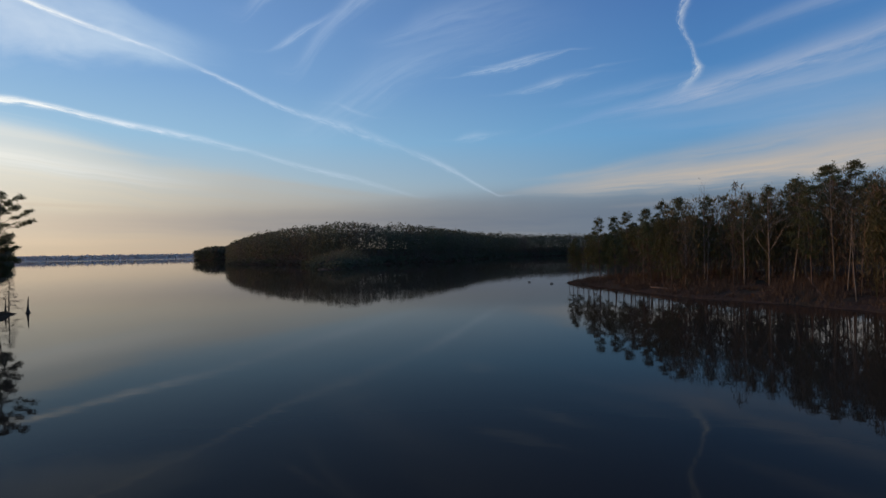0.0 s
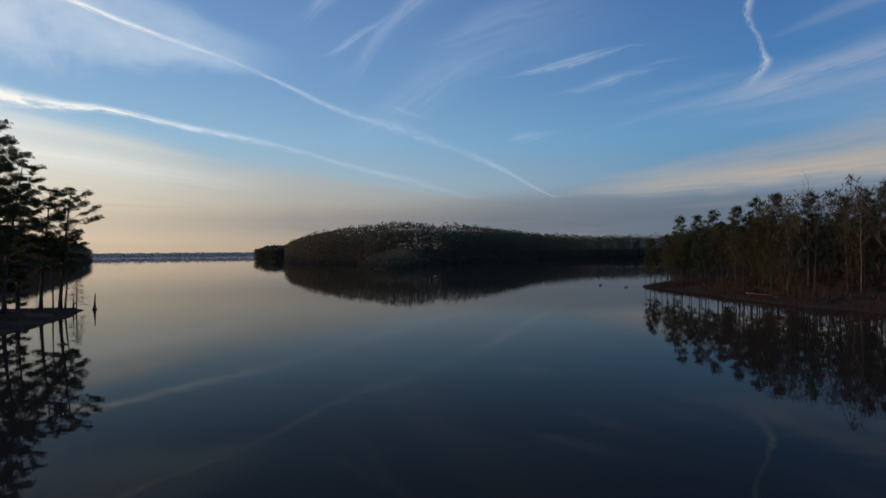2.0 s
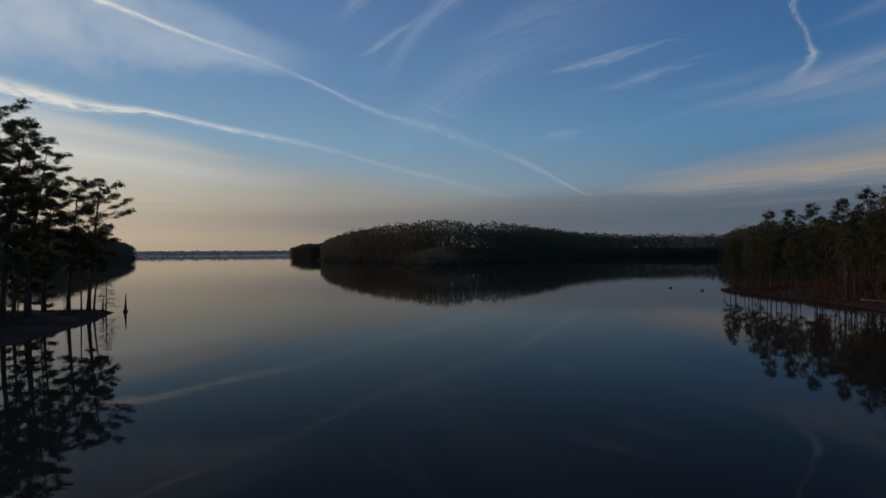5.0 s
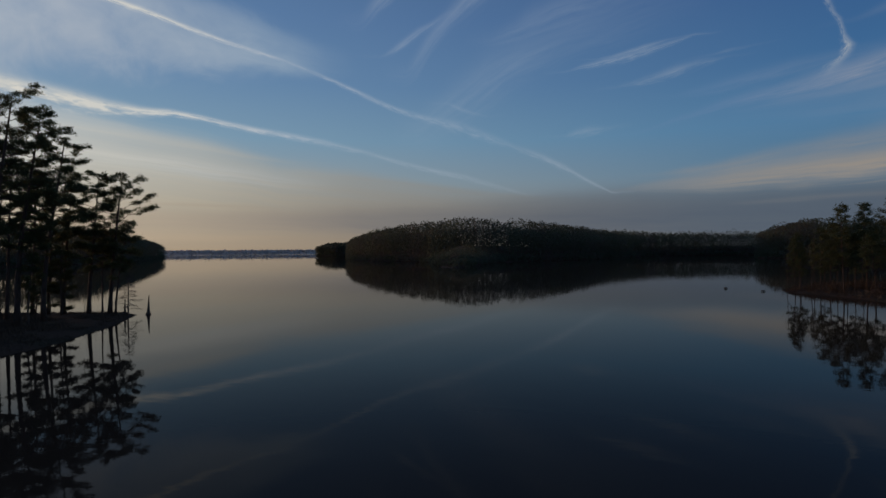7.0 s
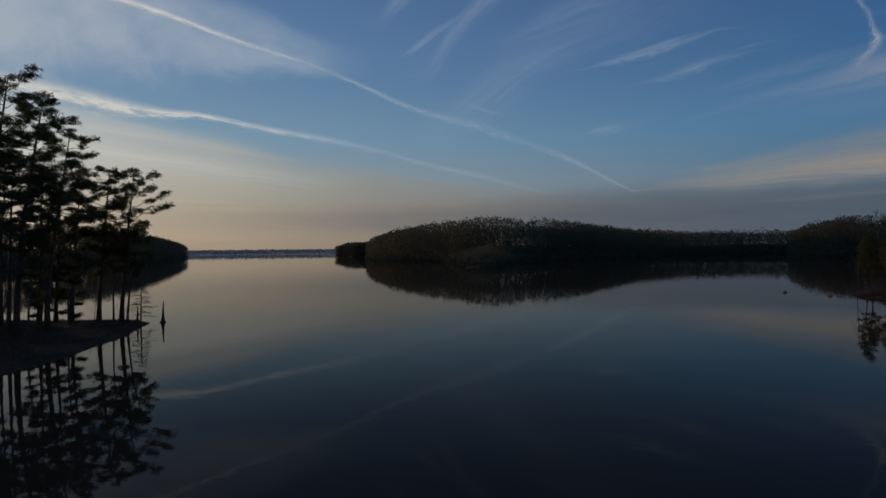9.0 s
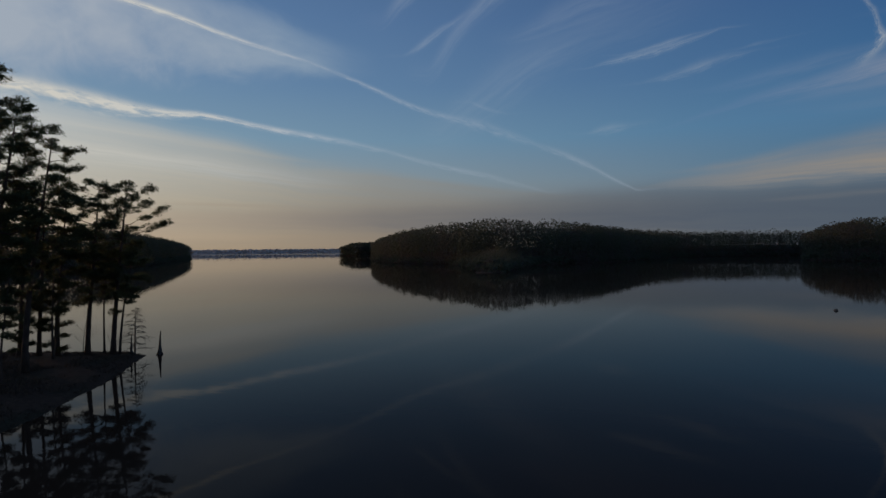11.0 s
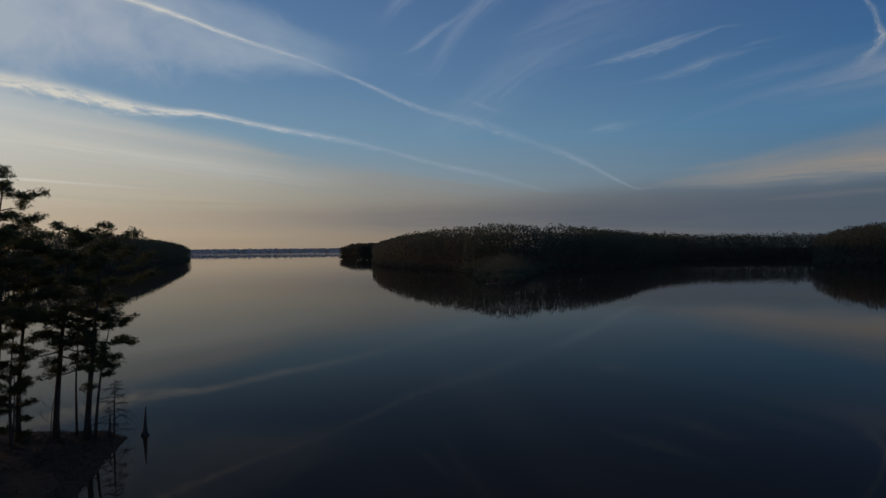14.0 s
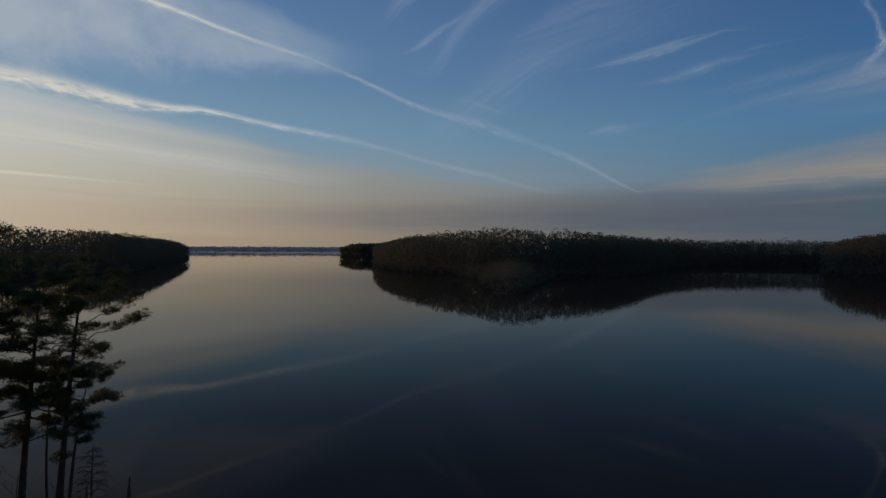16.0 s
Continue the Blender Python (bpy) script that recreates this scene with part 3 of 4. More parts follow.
def woods(name, label, land, box, spacing, band, tall, clumps, leaf, seed, crown=0.62, edge=1.0, wide=2.6, keep=None, mat=None, thin=1.0, round_top=False, swell=None):
    """Far woodland: loose leaf clumps and stems for every tree, one mesh."""
    rng = np.random.default_rng(seed)
    x0, y0, x1, y1 = box
    xs, ys = np.arange(x0, x1, spacing), np.arange(y0, y1, spacing)
    gx, gy = np.meshgrid(xs, ys)
    pts = np.stack([gx.ravel(), gy.ravel()], 1) + rng.uniform(-0.48, 0.48, (gx.size, 2)) * spacing
    z, sd = height_over(land, pts)
    ok = (sd > edge) & (sd < band)
    if keep is not None:
        ok &= keep(pts)
    pts, z, sd = pts[ok], z[ok], sd[ok]
    n = len(pts)
    h = tall * (rng.uniform(0.92, 1.04, n) if round_top else rng.uniform(0.84, 1.08, n)) * (1 + (0.10 if round_top else 0.16) * ripple(pts, 60, seed)) * (np.clip(0.93 + sd / 120, 0.9, 1.0) if round_top else np.clip(0.8 + sd / 60, 0.8, 1.0))
    h *= np.where(rng.random(n) < 0.05, 1.02 if round_top else 1.08, 1.0)
    if swell is not None:
        h = h + swell(pts)
    r = wide * rng.uniform(0.75, 1.3, n)
    low = np.clip(1 - crown * rng.uniform(0.8, 1.25, n), 0.08, 0.6)
    low = np.where(sd < spacing * 2.2, 0.02, low * 0.4)
    m = clumps
    u = rng.random((n, m)) ** (1.0 if edge > 5 else 0.62 if round_top else 0.8)
    q = rng.uniform(0, 6.283, (n, m))
    if round_top:
        # leaves on the skin of a dome with a few bulging boughs
        bulge = 1 + 0.16 * np.sin(3 * q + rng.uniform(0, 6.28, (n, 1))) * np.sin(7 * u + rng.uniform(0, 6.28, (n, 1)))
        rad = r[:, None] * np.sqrt(1 - u ** 9) * rng.uniform(0.70, 1.02, (n, m)) * bulge
    else:
        rad = r[:, None] * np.sqrt(np.clip(1 - np.abs(2 * u - 1.0) ** 3.6, 0.03, 1)) * np.sqrt(rng.random((n, m))) * (1 + 0.3 * np.sin(3 * q + u * 9))
    c = np.stack([pts[:, :1] + rad * np.cos(q), pts[:, 1:] + rad * np.sin(q), (z + h * low)[:, None] + (h * (1 - low))[:, None] * u], -1).reshape(-1, 3)
    k = len(c)
    a = rng.normal(size=(k, 3))
    a /= np.linalg.norm(a, axis=1)[:, None]
    b = np.cross(a, rng.normal(size=(k, 3)))
    b /= np.linalg.norm(b, axis=1)[:, None]
    s = leaf * rng.uniform(0.5, 1.3, (k, 1))
    if thin < 1.0:
        a[:, 2] = np.abs(a[:, 2]) + 0.5
        a /= np.linalg.norm(a, axis=1)[:, None]
    if round_top:
        b = b * 1.5
    blades = np.stack([c - a * s, c + b * s * 0.55 * thin, c + a * s, c - b * s * 0.6 * thin], 1)
    # stems
    g = rng.uniform(0.10, 0.2, n)[:, None] * (tall / 20)
    p = np.column_stack([pts, z - 0.4])
    t = np.column_stack([pts + rng.normal(size=(n, 2)) * 0.4, z + h * 0.7])
    ex, ey = np.array([[1, 0, 0]]), np.array([[0, 1, 0]])
    s1 = np.stack([p - ex * g, p + ex * g, t + ex * g * 0.3, t - ex * g * 0.3], 1)
    s2 = np.stack([p - ey * g, p + ey * g, t + ey * g * 0.3, t - ey * g * 0.3], 1)
    ob = tri_object(name, np.concatenate([blades, s1, s2]), mat or FAR_WOOD, None, "", 4)
    return tagged(ob, label, "woodland", kind="stuff")


def brushwood(name, label, land, box, count, band, tall, seed, edge=0.6, mat=None, fan=7):
    """Low dry scrub: thin upright blades in clumps, one mesh."""
    rng = np.random.default_rng(seed)
    x0, y0, x1, y1 = box
    pts = rng.uniform((x0, y0), (x1, y1), (count, 2))
    z, sd = height_over(land, pts)
    ok = (sd > edge) & (sd < band) & (ripple(pts, 14, seed) > -0.35)
    pts, z, sd = pts[ok], z[ok], sd[ok]
    n = len(pts) * fan
    base = np.repeat(np.column_stack([pts, z - 0.05]), fan, 0)
    base[:, :2] += rng.normal(size=(n, 2)) * 0.12
    size = np.repeat(tall * rng.uniform(0.3, 1.15, len(pts)) * np.clip(0.45 + sd / 8, 0.45, 1), fan)[:, None]
    d = rng.normal(size=(n, 3)) * (0.42, 0.42, 0.15) + (0, 0, 1)
    d /= np.linalg.norm(d, axis=1)[:, None]
    side = np.cross(d, rng.normal(size=(n, 3)))
    side /= np.linalg.norm(side, axis=1)[:, None]
    g = 0.014 + 0.012 * size
    blades = np.stack([base - side * g, base + side * g, base + d * size], 1)
    return tagged(tri_object(name, blades, mat or BRUSH), label, "scrub", kind="stuff")


# outlines of the shores; then bank height, slope, rise of the land, wobble, seed
LEFT_POINT = ([(-54.7, 63.2), (-52.4, 59.5), (-50, 56.2), (-47.6, 51.8), (-45.4, 47.4), (-43.7, 43.6), (-43, 40), (-43.5, 30), (-46, 15), (-52, 0), (-60, -20), (-80, -40),
               (-160, -40), (-160, 20), (-110, 42), (-85, 54), (-70, 60.4), (-63, 62.2), (-57.5, 63.9)], 0.38, 0.02, 2.0, 0.5, 11)
RIGHT_BANK = ([(26.8, 113.6), (31, 104.5), (34, 93.5), (36.3, 84), (38, 77), (42.5, 70.5), (47, 64.3), (50.5, 58), (53.5, 48), (56, 30), (60, 0), (64, -40),
               (220, -40), (220, 190), (150, 180), (95, 150), (60, 131), (39, 125.8), (33, 123), (28, 118)], 0.4, 0.12, 7.0, 1.2, 12)
WOODED_POINT = ([(-428, 900), (-330, 680), (-270, 560), (-226, 480), (-182, 425), (-128, 388), (-98, 335), (-84, 280), (-66, 250), (-61, 252), (-64, 300), (-66, 350), (-55, 385),
                 (-32, 412), (-12, 450), (6, 540), (33, 630), (70, 692), (135, 730), (185, 730), (164, 640), (129, 550), (113, 487), (129, 452), (190, 431), (290, 419),
                 (620, 419), (620, 1150), (-300, 1150)], 0.35, 0.42, 12.5, 3.0, 13)
HEADLAND = ([(-400, 20), (-334, 90), (-322, 150), (-332, 205), (-352, 262), (-376, 326), (-386, 368), (-442, 440), (-500, 512), (-618, 655), (-742, 800), (-790, 850), (-900, 880), (-1300, 900), (-1300, 20)], 0.35, 0.5, 13.0, 3.0, 14)
FAR_POINT = ([(-618, 1110), (-560, 1082), (-440, 1092), (-330, 1120), (-330, 1300), (-580, 1300), (-640, 1180)], 0.35, 0.35, 8.0, 3.0, 15)
FAR_SHORE = ([(3600 * math.sin(radians(a)), 3600 * math.cos(radians(a))) for a in range(-86, 16, 4)] +
             [(4300 * math.sin(radians(a)), 4300 * math.cos(radians(a))) for a in range(14, -90, -4)], 1.0, 0.3, 15.0, 20.0, 16)

water = mesh_object("water", [(-4900, -4900, 0), (4900, -4900, 0), (4900, 4900, 0), (-4900, 4900, 0)], [(0, 1, 2, 3)], WATER)
tagged(water, "calm dark lake water that mirrors the evening sky", "lake", kind="structure")
bed = mesh_object("ground", [(-4950, -4950, -3), (4950, -4950, -3), (4950, 4950, -3), (-4950, 4950, -3)], [(0, 1, 2, 3)], SOIL)
tagged(bed, "brown silty lake bed under the dark water", "ground", kind="structure")

ground_sheet("ground_near_point", "low leaf-covered spit of land reaching into the lake", LEFT_POINT, (-110, -45, -40, 68), 0.7, 60)
ground_sheet("ground_bank", "leaf-strewn brown bank rising from the lake", RIGHT_BANK, (22, -45, 140, 150), 1.0, 70)
ground_sheet("ground_wooded_point", "low dark shore under the far woods", WOODED_POINT, (-470, 230, 340, 1000), 4.0, 110)
ground_sheet("ground_headland", "low dark shore under the headland woods", HEADLAND, (-960, 20, -310, 900), 5.0, 110)
ground_sheet("ground_far_point", "thin dark shore of a distant point", FAR_POINT, (-680, 1060, -310, 1310), 5.0, 110)
# this ground takes the same pale colour, with the haze painted in
ground_sheet("ground_far_shore", "hazy low wooded shore along the horizon", FAR_SHORE, (-4300, -200, 1200, 4330), 40.0, 600, HAZED_WOOD)

woods("woods_wooded_point", "dense dark pine and bare broad-leaved woods on a point", WOODED_POINT, (-470, 230, 340, 1000), 5.0, 42, 20.8, 80, 0.50, 21,
      edge=0.5, wide=3.5, round_top=True, swell=lambda p: 2.4 * np.exp(-((p[:, 0] + 135) ** 2 + (p[:, 1] - 400) ** 2) / 5000), keep=lambda p: ~((p[:, 1] < 372) & (p[:, 0] < -40) & (p[:, 0] > -110)))
woods("scrub_wooded_point", "low bare scrub trees on a narrow spit", WOODED_POINT, (-110, 240, -50, 375), 4.2, 40, 5.5, 120, 0.42, 27, edge=0.5, wide=2.2, crown=0.95, thin=0.4,
      keep=lambda p: (p[:, 1] > 262))
# trees south of y = 130 are unseen, added to shade the lower bank
woods("woods_headland", "dark wooded headland across the water", HEADLAND, (-960, 30, -310, 900), 5.8, 34, 21.8, 70, 0.52, 22, edge=0.5, wide=3.9, round_top=True)
woods("inner_woods_wooded_point", "deeper dark woods behind the shoreline trees", WOODED_POINT, (-470, 230, 340, 1000), 6.5, 88, 15.8, 44, 0.58, 43, edge=24, wide=4.2, crown=0.95, round_top=True)
woods("inner_woods_headland", "deeper dark woods on the headland", HEADLAND, (-960, 130, -310, 900), 7.0, 62, 20.0, 50, 0.66, 44, edge=20, wide=4.4, crown=0.95, round_top=True)
woods("woods_far_point", "distant wooded point", FAR_POINT, (-680, 1060, -310, 1310), 7.0, 60, 22.0, 50, 1.5, 23, edge=0.5, wide=4.6, round_top=True)
for nm, land, box in (("wooded_point", WOODED_POINT, (-470, 230, 340, 1000)), ("headland", HEADLAND, (-960, 130, -310, 900)), ("far_point", FAR_POINT, (-680, 1060, -310, 1310))):
    woods("shore_scrub_" + nm, "low dark scrub along the far shoreline", land, box, 3.0, 7.0, 4.2, 22, 0.75, 41, crown=1.0, edge=-0.6, wide=1.6)
woods("woods_far_shore", "hazy line of woods on the horizon", FAR_SHORE, (-4300, 200, 1200, 4330), 20.0, 90, 16.0, 12, 5.4, 24, edge=-8.0, wide=15.0, mat=HAZED_WOOD, round_top=True)
NAMED = [(47.2, 90.6), (49.0, 80.0), (51.2, 77.0), (54.5, 77.0), (58.5, 74.0)]   # tall pale trees with open ground before them


def hides(x, y, wide=2.1):
    """Whether a tree here would stand right in front of one of the tall pale trees."""
    for a, b in NAMED:
        d = Vector((8 - a, -3 - b)).normalized()
        q = Vector((x - a, y - b))
        u = q.dot(d)
        if -0.8 < u < 15 and abs(q.x * d.y - q.y * d.x) < wide:
            return True
    return False


woods("woods_bank", "thick mixed woods on the rising bank", RIGHT_BANK, (24, 20, 130, 150), 3.5, 34, 13.4, 370, 0.44, 25, edge=3.4, swell=lambda p: 1.9 * np.clip((102 - p[:, 1]) / 14, 0, 1), wide=2.0, crown=0.95, thin=0.26, mat=TWIGS, keep=lambda p: np.array([y < 100 and not hides(x, y, 1.9) for x, y in p]))
# out of view: added to keep the low sun off the spit and lower bank
woods("woods_near_point", "unseen pine woods added to shade the spit", LEFT_POINT, (-150, -35, -71, 62), 4.2, 50, 18.5, 120, 0.8, 28, edge=1.0, wide=2.4, crown=0.95, mat=NEEDLES)
brushwood("brush_bank", "dry russet brush and saplings along the bank", RIGHT_BANK, (26, 20, 100, 130), 34000, 24, 1.25, 31, 0.25)
brushwood("litter_bank", "short dry grass and sticks on the bank edge", RIGHT_BANK, (26, 30, 70, 126), 34000, 4.5, 0.55, 33, -0.2, None, 6)
brushwood("brush_near_point", "short dry grass and stems on the spit", LEFT_POINT, (-75, 20, -42, 65), 17000, 30, 0.45, 32, 0.0)


def on(land, x, y):
    z, _ = height_over(land, np.array([[x, y]]))
    return float(z[0])


# ---- pines on the near point ----
def point_pine(x, y, h, clear, top, seed, **more):
    label = more.pop("label", "tall dark pine with a bare trunk on the spit")
    ob = pine("pine_tree", label, h, clear, top, seed, **more)
    ob.location = (x, y, on(LEFT_POINT, x, y) - 0.05)
    return tagged(ob, group="pines on the spit")


point_pine(-51.6, 45.0, 20.5, 0.40, (1.2, 1.0), 1, limbs=36, reach=3.9, pads=12, girth=0.27, lift_up=0.42)
point_pine(-54.6, 49.3, 20.2, 0.36, (1.3, 1.3), 2, limbs=36, reach=3.4, pads=12, girth=0.26, lift_up=0.42)
point_pine(-56.2, 53.0, 18.6, 0.33, (1.2, 1.3), 3, limbs=34, reach=3.0, pads=11, girth=0.24, lift_up=0.42)
point_pine(-59.1, 60.6, 16.0, 0.32, (0.9, 0.5), 4, limbs=30, reach=3.5, pads=11, girth=0.23, lift_up=0.45)
point_pine(-57.0, 61.5, 15.8, 0.30, (0.6, 1.2), 5, limbs=29, reach=3.9, pads=11, girth=0.23, lift_up=0.34)
point_pine(-56.4, 61.7, 9.6, 0.42, (1.0, 0.9), 6, limbs=13, reach=2.1, pads=7, girth=0.12, label="slim leaning pine at the tip of the spit")
point_pine(-58.2, 61.6, 10.0, 0.5, (0.4, 0.3), 7, limbs=11, reach=1.6, pads=6, girth=0.10, label="slim young pine on the spit")
point_pine(-60.0, 58.0, 11.0, 0.5, (0.3, 0.2), 8, limbs=12, reach=1.8, pads=6, girth=0.11, label="slim young pine on the spit")
point_pine(-61.2, 59.3, 15.0, 0.5, (0.6, 0.4), 9, limbs=17, reach=2.5, pads=8, girth=0.19)
point_pine(-62.8, 58.7, 15.5, 0.5, (0.4, 0.2), 10, limbs=17, reach=2.6, pads=8, girth=0.20)
point_pine(-64.6, 58.2, 16.0, 0.5, (0.3, 0.2), 11, limbs=17, reach=2.6, pads=8, girth=0.21)
point_pine(-60.5, 52.5, 16.0, 0.55, (0.5, 0.4), 12, limbs=15, reach=2.5, pads=8, girth=0.20)
point_pine(-55.5, 46.5, 17.5, 0.55, (0.3, 0.5), 13, limbs=17, reach=2.6, pads=8, girth=0.22)
point_pine(-64.5, 54.5, 15.0, 0.5, (0.3, 0.3), 14, limbs=15, reach=2.5, pads=8, girth=0.20)
point_pine(-53.5, 49.5, 8.0, 0.40, (0.3, 0.3), 15, limbs=12, reach=1.5, pads=6, girth=0.10, label="slim young pine on the spit")


for n, (x, y, h) in enumerate([(-60.6, 58.4, 6.2), (-62.0, 56.6, 6.0)]):
    point_pine(x, y, h, 0.12, (0.2, 0.1), 80 + n, limbs=15, reach=1.6, pads=7, girth=0.08, label="bushy young pine low on the spit")
for n, (x, y, h) in enumerate([(-57.9, 62.3, 4.2), (-60.2, 61.0, 4.8), (-62.3, 59.9, 4.4), (-59.3, 57.5, 3.6)]):
    ob = bare_tree("bare_shrub", "thin leafless shrub among the pine trunks", h, (0.3, 0.2), 90 + n, 9, 0.035, 0.12, DEAD_WOOD, 2, 1.1)
    ob["category"] = "shrub"
    ob.location = (x, y, on(LEFT_POINT, x, y) - 0.05)
    tagged(ob, group="shrubs on the spit")


def dead_cedar(x, y, h, seed):
    """A dead conifer with drooping bare fronds."""
    rng = np.random.default_rng(seed)
    root = tagged(new("dead_tree"), "leafless grey conifer with drooping bare fronds at the water", "tree")
    v, f = tube([(0, 0, -0.3), (0.05, 0, h * 0.5), (0.1, 0.05, h)], [0.09, 0.06, 0.015], 6)
    mesh_object("trunk", v, f, DEAD_WOOD, root)
    for i in range(30):
        u = 0.10 + 0.87 * i / 30
        q = i * 2.4 + rng.normal() * 0.3
        ln = h * 0.55 * (1.1 - u) * rng.uniform(0.35, 1.3)
        o = np.array([math.cos(q), math.sin(q), 0])
        a = np.array([0.08 * u, 0, h * u])
        hang = rng.uniform(-0.35, 0.12)
        pts = [a, a + o * ln * 0.35 + (0, 0, ln * 0.12), a + o * ln * 0.75 + (0, 0, ln * (0.08 + hang * 0.4)), a + o * ln + (0, 0, ln * hang)]
        out = [tube(pts, [0.034, 0.026, 0.018, 0.008], 3)]
        for s in np.linspace(0.25, 1.0, 11):
            p = a + o * ln * s + (0, 0, ln * 0.06)
            e = p + np.cross(o, (0, 0, 1)) * rng.uniform(-0.55, 0.55) + (0, 0, rng.uniform(-0.35, 0.1)) + o * 0.25
            out.append(tube([p, e], [0.014, 0.006], 3))
        v, f = joined(out)
        mesh_object("branch", v, f, DEAD_WOOD, root)
    root.location = (x, y, on(LEFT_POINT, x, y))
    return root


dead_cedar(-55.2, 62.3, 4.6, 3)


def stub(name, label, x, y, h, r, seed, land=None, flare=1.8):
    """A broken dead trunk with a splintered top and a flared foot."""
    rng = np.random.default_rng(seed)
    root = tagged(new(name), label, "stump")
    bm = bmesh.new()
    sides, rows = 12, 9
    ring = []
    for i in range(rows):
        u = i / (rows - 1)
        row = []
        for s in range(sides):
            q = 2 * math.pi * s / sides
            k = r * (flare * math.exp(-u * 7) + 1 - 0.78 * u) * (1 + 0.22 * math.sin(3 * q + seed) * math.exp(-u * 3) + rng.uniform(-0.08, 0.08))
            z = -0.5 + (h + 0.5) * u
            if i == rows - 1:
                z -= h * rng.uniform(0, 0.18)
            row.append(bm.verts.new((k * math.cos(q) + 0.05 * h * u * u, k * math.sin(q), z)))
        ring.append(row)
    for i in range(rows - 1):
        for s in range(sides):
            t = (s + 1) % sides
            bm.faces.new((ring[i][s], ring[i][t], ring[i + 1][t], ring[i + 1][s]))
    bm.faces.new(ring[-1])
    me = bpy.data.meshes.new("trunk")
    bm.to_mesh(me)
    bm.free()
    me.materials.append(DEAD_WOOD)
    ob = new("trunk", me)
    ob.parent = root
    for q in (0.4, 2.3, 4.2):
        q += rng.uniform(-0.4, 0.4)
        o = np.array([math.cos(q), math.sin(q), 0])
        v, f = tube([o * r * 0.8 + (0, 0, 0.22), o * r * 1.6 + (0, 0, 0.08), o * r * 2.3 + (0, 0, -0.12)], [r * 0.5, r * 0.34, r * 0.15], 6)
        mesh_object("root", v, f, DEAD_WOOD, root)
    root.location = (x, y, on(land, x, y) if land else 0)
    return root


stub("dead_snag", "pointed grey dead trunk standing in the lake off the spit", -54.0, 64.05, 2.4, 0.17, 4)
stub("broken_stump", "short broken trunk on the tip of the spit", -55.9, 62.5, 1.9, 0.14, 6, LEFT_POINT, 0.6)
stub("drowned_stump", "low dark drowned stump breaking the water", 19.3, 120.2, 0.32, 0.17, 8)
stub("drowned_stump", "low dark drowned stump breaking the water", 23.7, 113.9, 0.2, 0.2, 9)

# ---- trees on the rising bank ----
PINES = [pine("pine_tree", "green pine in the mixed woods of the bank", 14.0, c, (0.3 * s, 0.2), 40 + s, limbs=28, reach=r, pads=5, tuft=0.42, knots=6, blades=5, girth=0.11, lift_up=0.42, plump=1.35, cone=True)
         for s, (c, r) in enumerate([(0.30, 2.2), (0.38, 1.9), (0.26, 2.4), (0.42, 2.2)])]
BARES = [bare_tree("bare_tree", "pale leafless broad-leaved tree on the bank", 14.0, (l, 0.4), 60 + s, n, 0.11, fst, None, 2, sp)
         for s, (l, n, fst, sp) in enumerate([(0.5, 12, 0.34, 1.15), (-0.9, 9, 0.45, 0.7), (0.3, 11, 0.3, 1.0), (1.6, 8, 0.5, 0.6)])]
SAPLINGS = [bare_tree("bare_tree", "brown leafless young tree in the bank woods", 14.0, (l, 0.3), 70 + s, n, 0.09, fst, BROWN_BARK, 2, sp)
            for s, (l, n, fst, sp) in enumerate([(0.6, 12, 0.2, 0.8), (-0.5, 13, 0.25, 0.7), (0.9, 12, 0.15, 0.9)])]
for ob in PINES + BARES + SAPLINGS:
    tagged(ob, group="trees on the bank")
PUT = {}


def plant(ob, x, y, tall, turn, land=RIGHT_BANK):
    m = pose(x, y, on(land, x, y) - 0.1, 0, 0, turn)
    if ob.name not in PUT:
        PUT[ob.name] = True
        c = ob
        c.matrix_basis = m
    else:
        c = copy_thing(ob, m)
    k = tall / 14.0
    c.scale = (k, k, k)
    return c


rng = random.Random(5)
for n, (x, y, tall) in enumerate([(32.8, 107.0, 13.0), (36.0, 107.5, 12.9), (37.6, 102, 13.3), (40.3, 99.5, 13.6), (42.2, 97.0, 14.4), (44.5, 95.0, 14.8), (49.0, 92.5, 14.3), (52.0, 88.0, 13.0), (63.5, 83.0, 16.8), (67.5, 84.0, 17.2), (55.5, 86.0, 14.6), (58.5, 82.0, 14.7), (60.0, 86.0, 15.4), (66.0, 89.5, 17.0)]):
    plant(PINES[n % 4], x, y, tall, n * 77)
for n, (x, y, tall, turn) in enumerate([(47.2, 90.6, 17.0, 20), (49.0, 80.0, 13.6, 100), (51.2, 77.0, 14.4, 200), (54.5, 77.0, 14.6, 300), (58.5, 74.0, 15.6, 40), (45.0, 84.0, 10.5, 150), (42.0, 85.0, 10.0, 260), (56.5, 68.0, 11.0, 10)]):
    plant(BARES[n % 4], x, y, tall, turn)
count = 0
spots = []
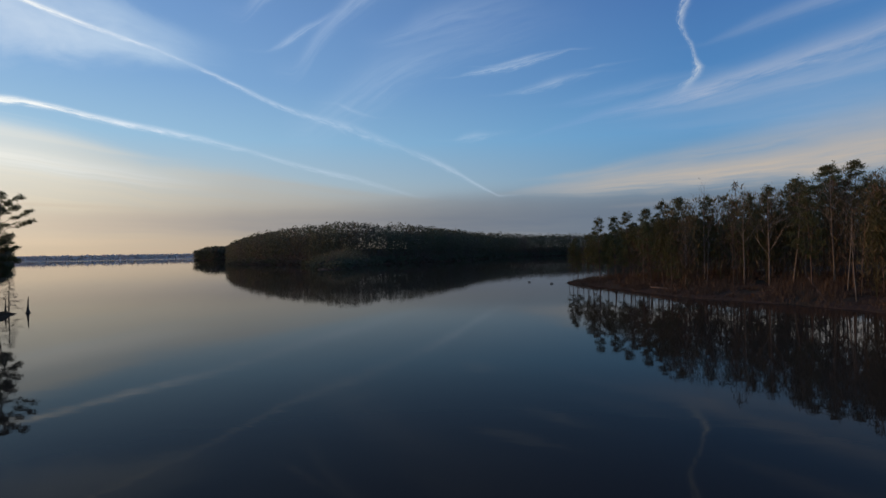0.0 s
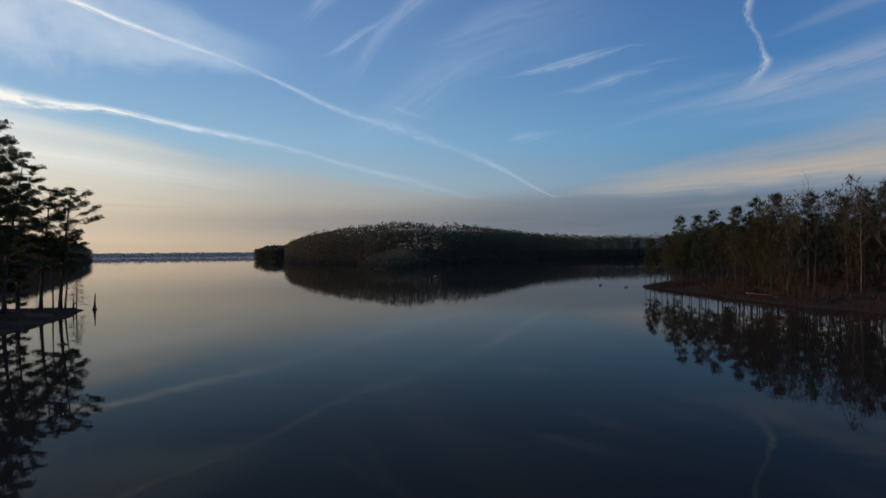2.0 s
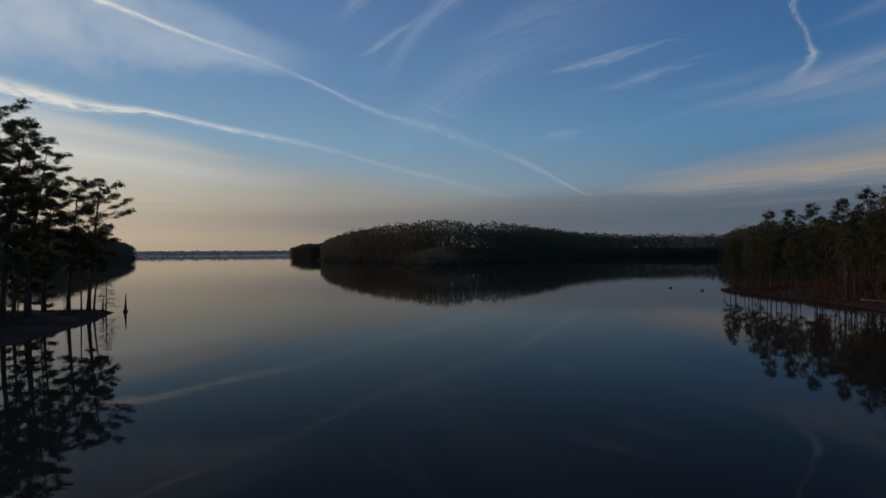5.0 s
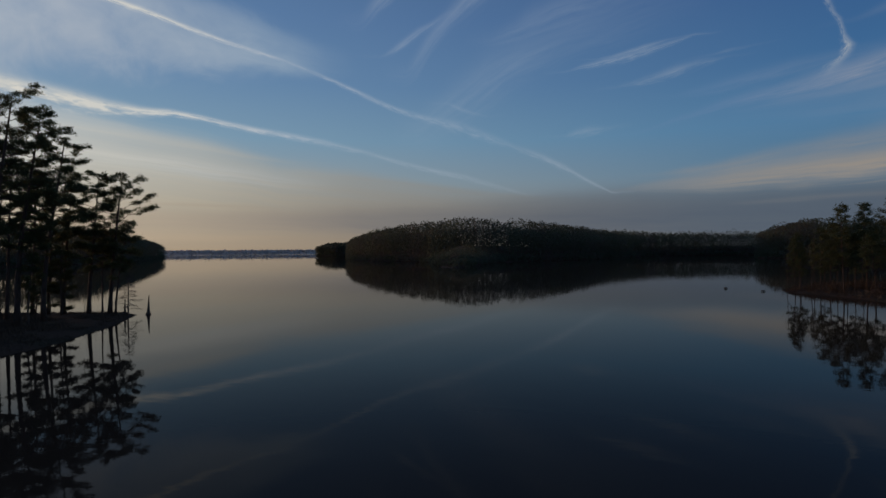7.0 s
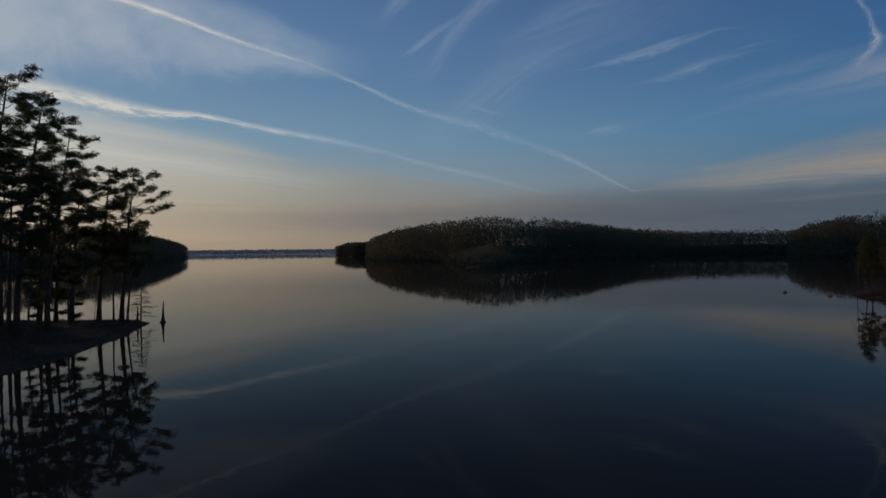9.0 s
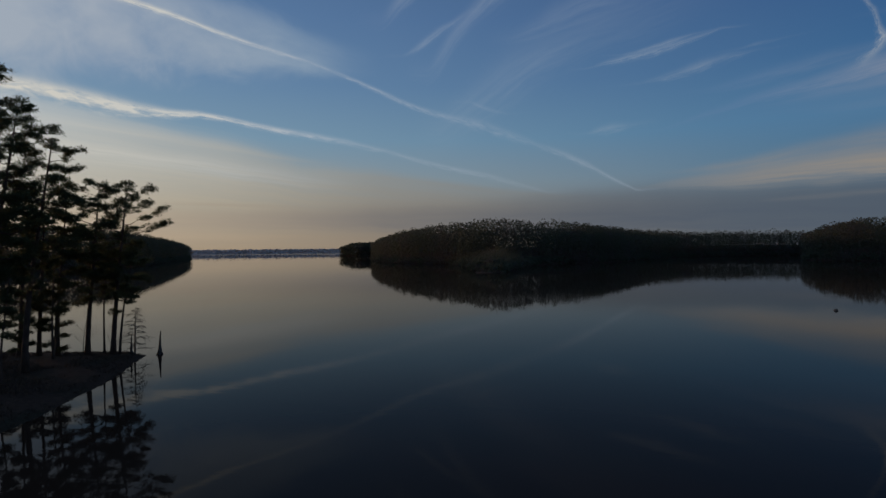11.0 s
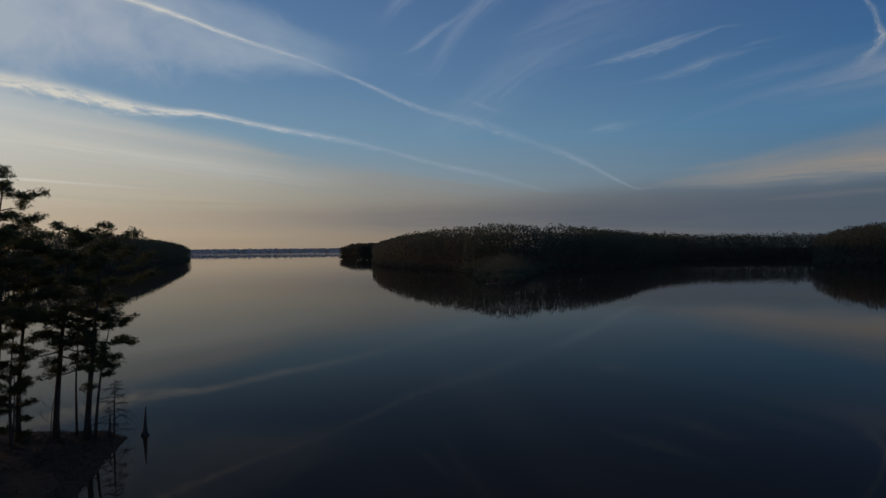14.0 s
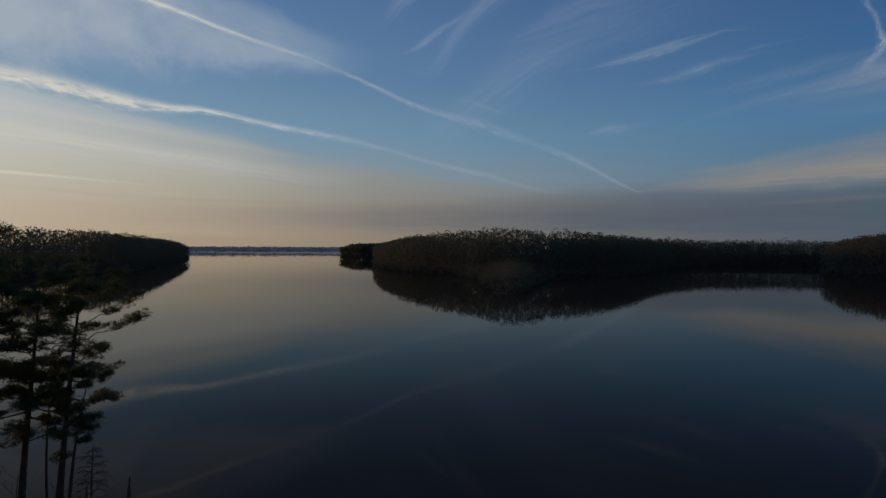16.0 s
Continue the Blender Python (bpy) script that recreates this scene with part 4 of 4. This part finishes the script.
while count < 130:
    x, y = rng.uniform(28, 86), rng.uniform(40, 122)
    sd = float(height_over(RIGHT_BANK, np.array([[x, y]]))[1][0])
    if not 2.2 < sd < 24 or hides(x, y) or any((x - a) ** 2 + (y - b) ** 2 < 5.5 for a, b in spots):
        continue
    spots.append((x, y))
    count += 1
    grow_in = min(1.0, 0.62 + sd / 22)
    edge = max(0.0, min(1.0, (118 - y) / 45))
    if rng.random() < (0.8 if y > 92 else 0.5):
        plant(PINES[rng.randrange(4)], x, y, (9.5 + 4.2 * edge) * grow_in * rng.uniform(0.85, 1.1), rng.uniform(0, 360))
    else:
        plant(BARES[rng.randrange(4)] if rng.random() < 0.14 else SAPLINGS[rng.randrange(3)], x, y, (9.5 + 4.6 * edge) * grow_in * rng.uniform(0.8, 1.15), rng.uniform(0, 360))


for n, (x, y, tall) in enumerate([(27.6, 115.2, 7.2), (28.4, 113.8, 8.4), (29.4, 114.6, 9.2), (30.2, 112.2, 9.0), (30.9, 110.4, 9.8), (31.8, 109.2, 10.4)]):
    plant(PINES[n % 4] if n % 3 else SAPLINGS[n % 2], x, y, tall, n * 61)


def fallen(name, label, a, b, r, land, seed):
    """A fallen trunk with broken side stubs."""
    rg = np.random.default_rng(seed)
    a, b = np.array(a, float), np.array(b, float)
    root = tagged(new(name), label, "log")
    root.location = a
    d = b - a
    pts = [d * u + rg.normal(size=3) * 0.04 for u in np.linspace(0, 1, 7)]
    v, f = tube(pts, [r * (1 - 0.5 * u) for u in np.linspace(0, 1, 7)], 8)
    mesh_object("trunk", v, f, BROWN_BARK, root, "", True)
    for u in (0.45, 0.62, 0.8):
        p = d * u
        e = p + np.cross(d / np.linalg.norm(d), (0, 0.3, 1)) * rg.uniform(0.3, 0.8) + (0, 0, 0.2)
        v, f = tube([p, (p + e) / 2, e], [r * 0.3, r * 0.2, r * 0.08], 5)
        mesh_object("branch", v, f, BROWN_BARK, root)
    return root


fallen("fallen_log", "pale bleached log lying on the bank", (37.4, 88.0, 0.75), (39.3, 83.2, 0.85), 0.12, RIGHT_BANK, 1)
fallen("leaning_log", "pale dead trunk leaning down to the water's edge", (50.4, 61.6, 0.3), (49.2, 63.6, 3.4), 0.05, RIGHT_BANK, 2)
fallen("fallen_log", "bleached log lying half in the water off a far spit", (-72.5, 251.5, 0.12), (-64.2, 247.2, 0.2), 0.3, WOODED_POINT, 3)
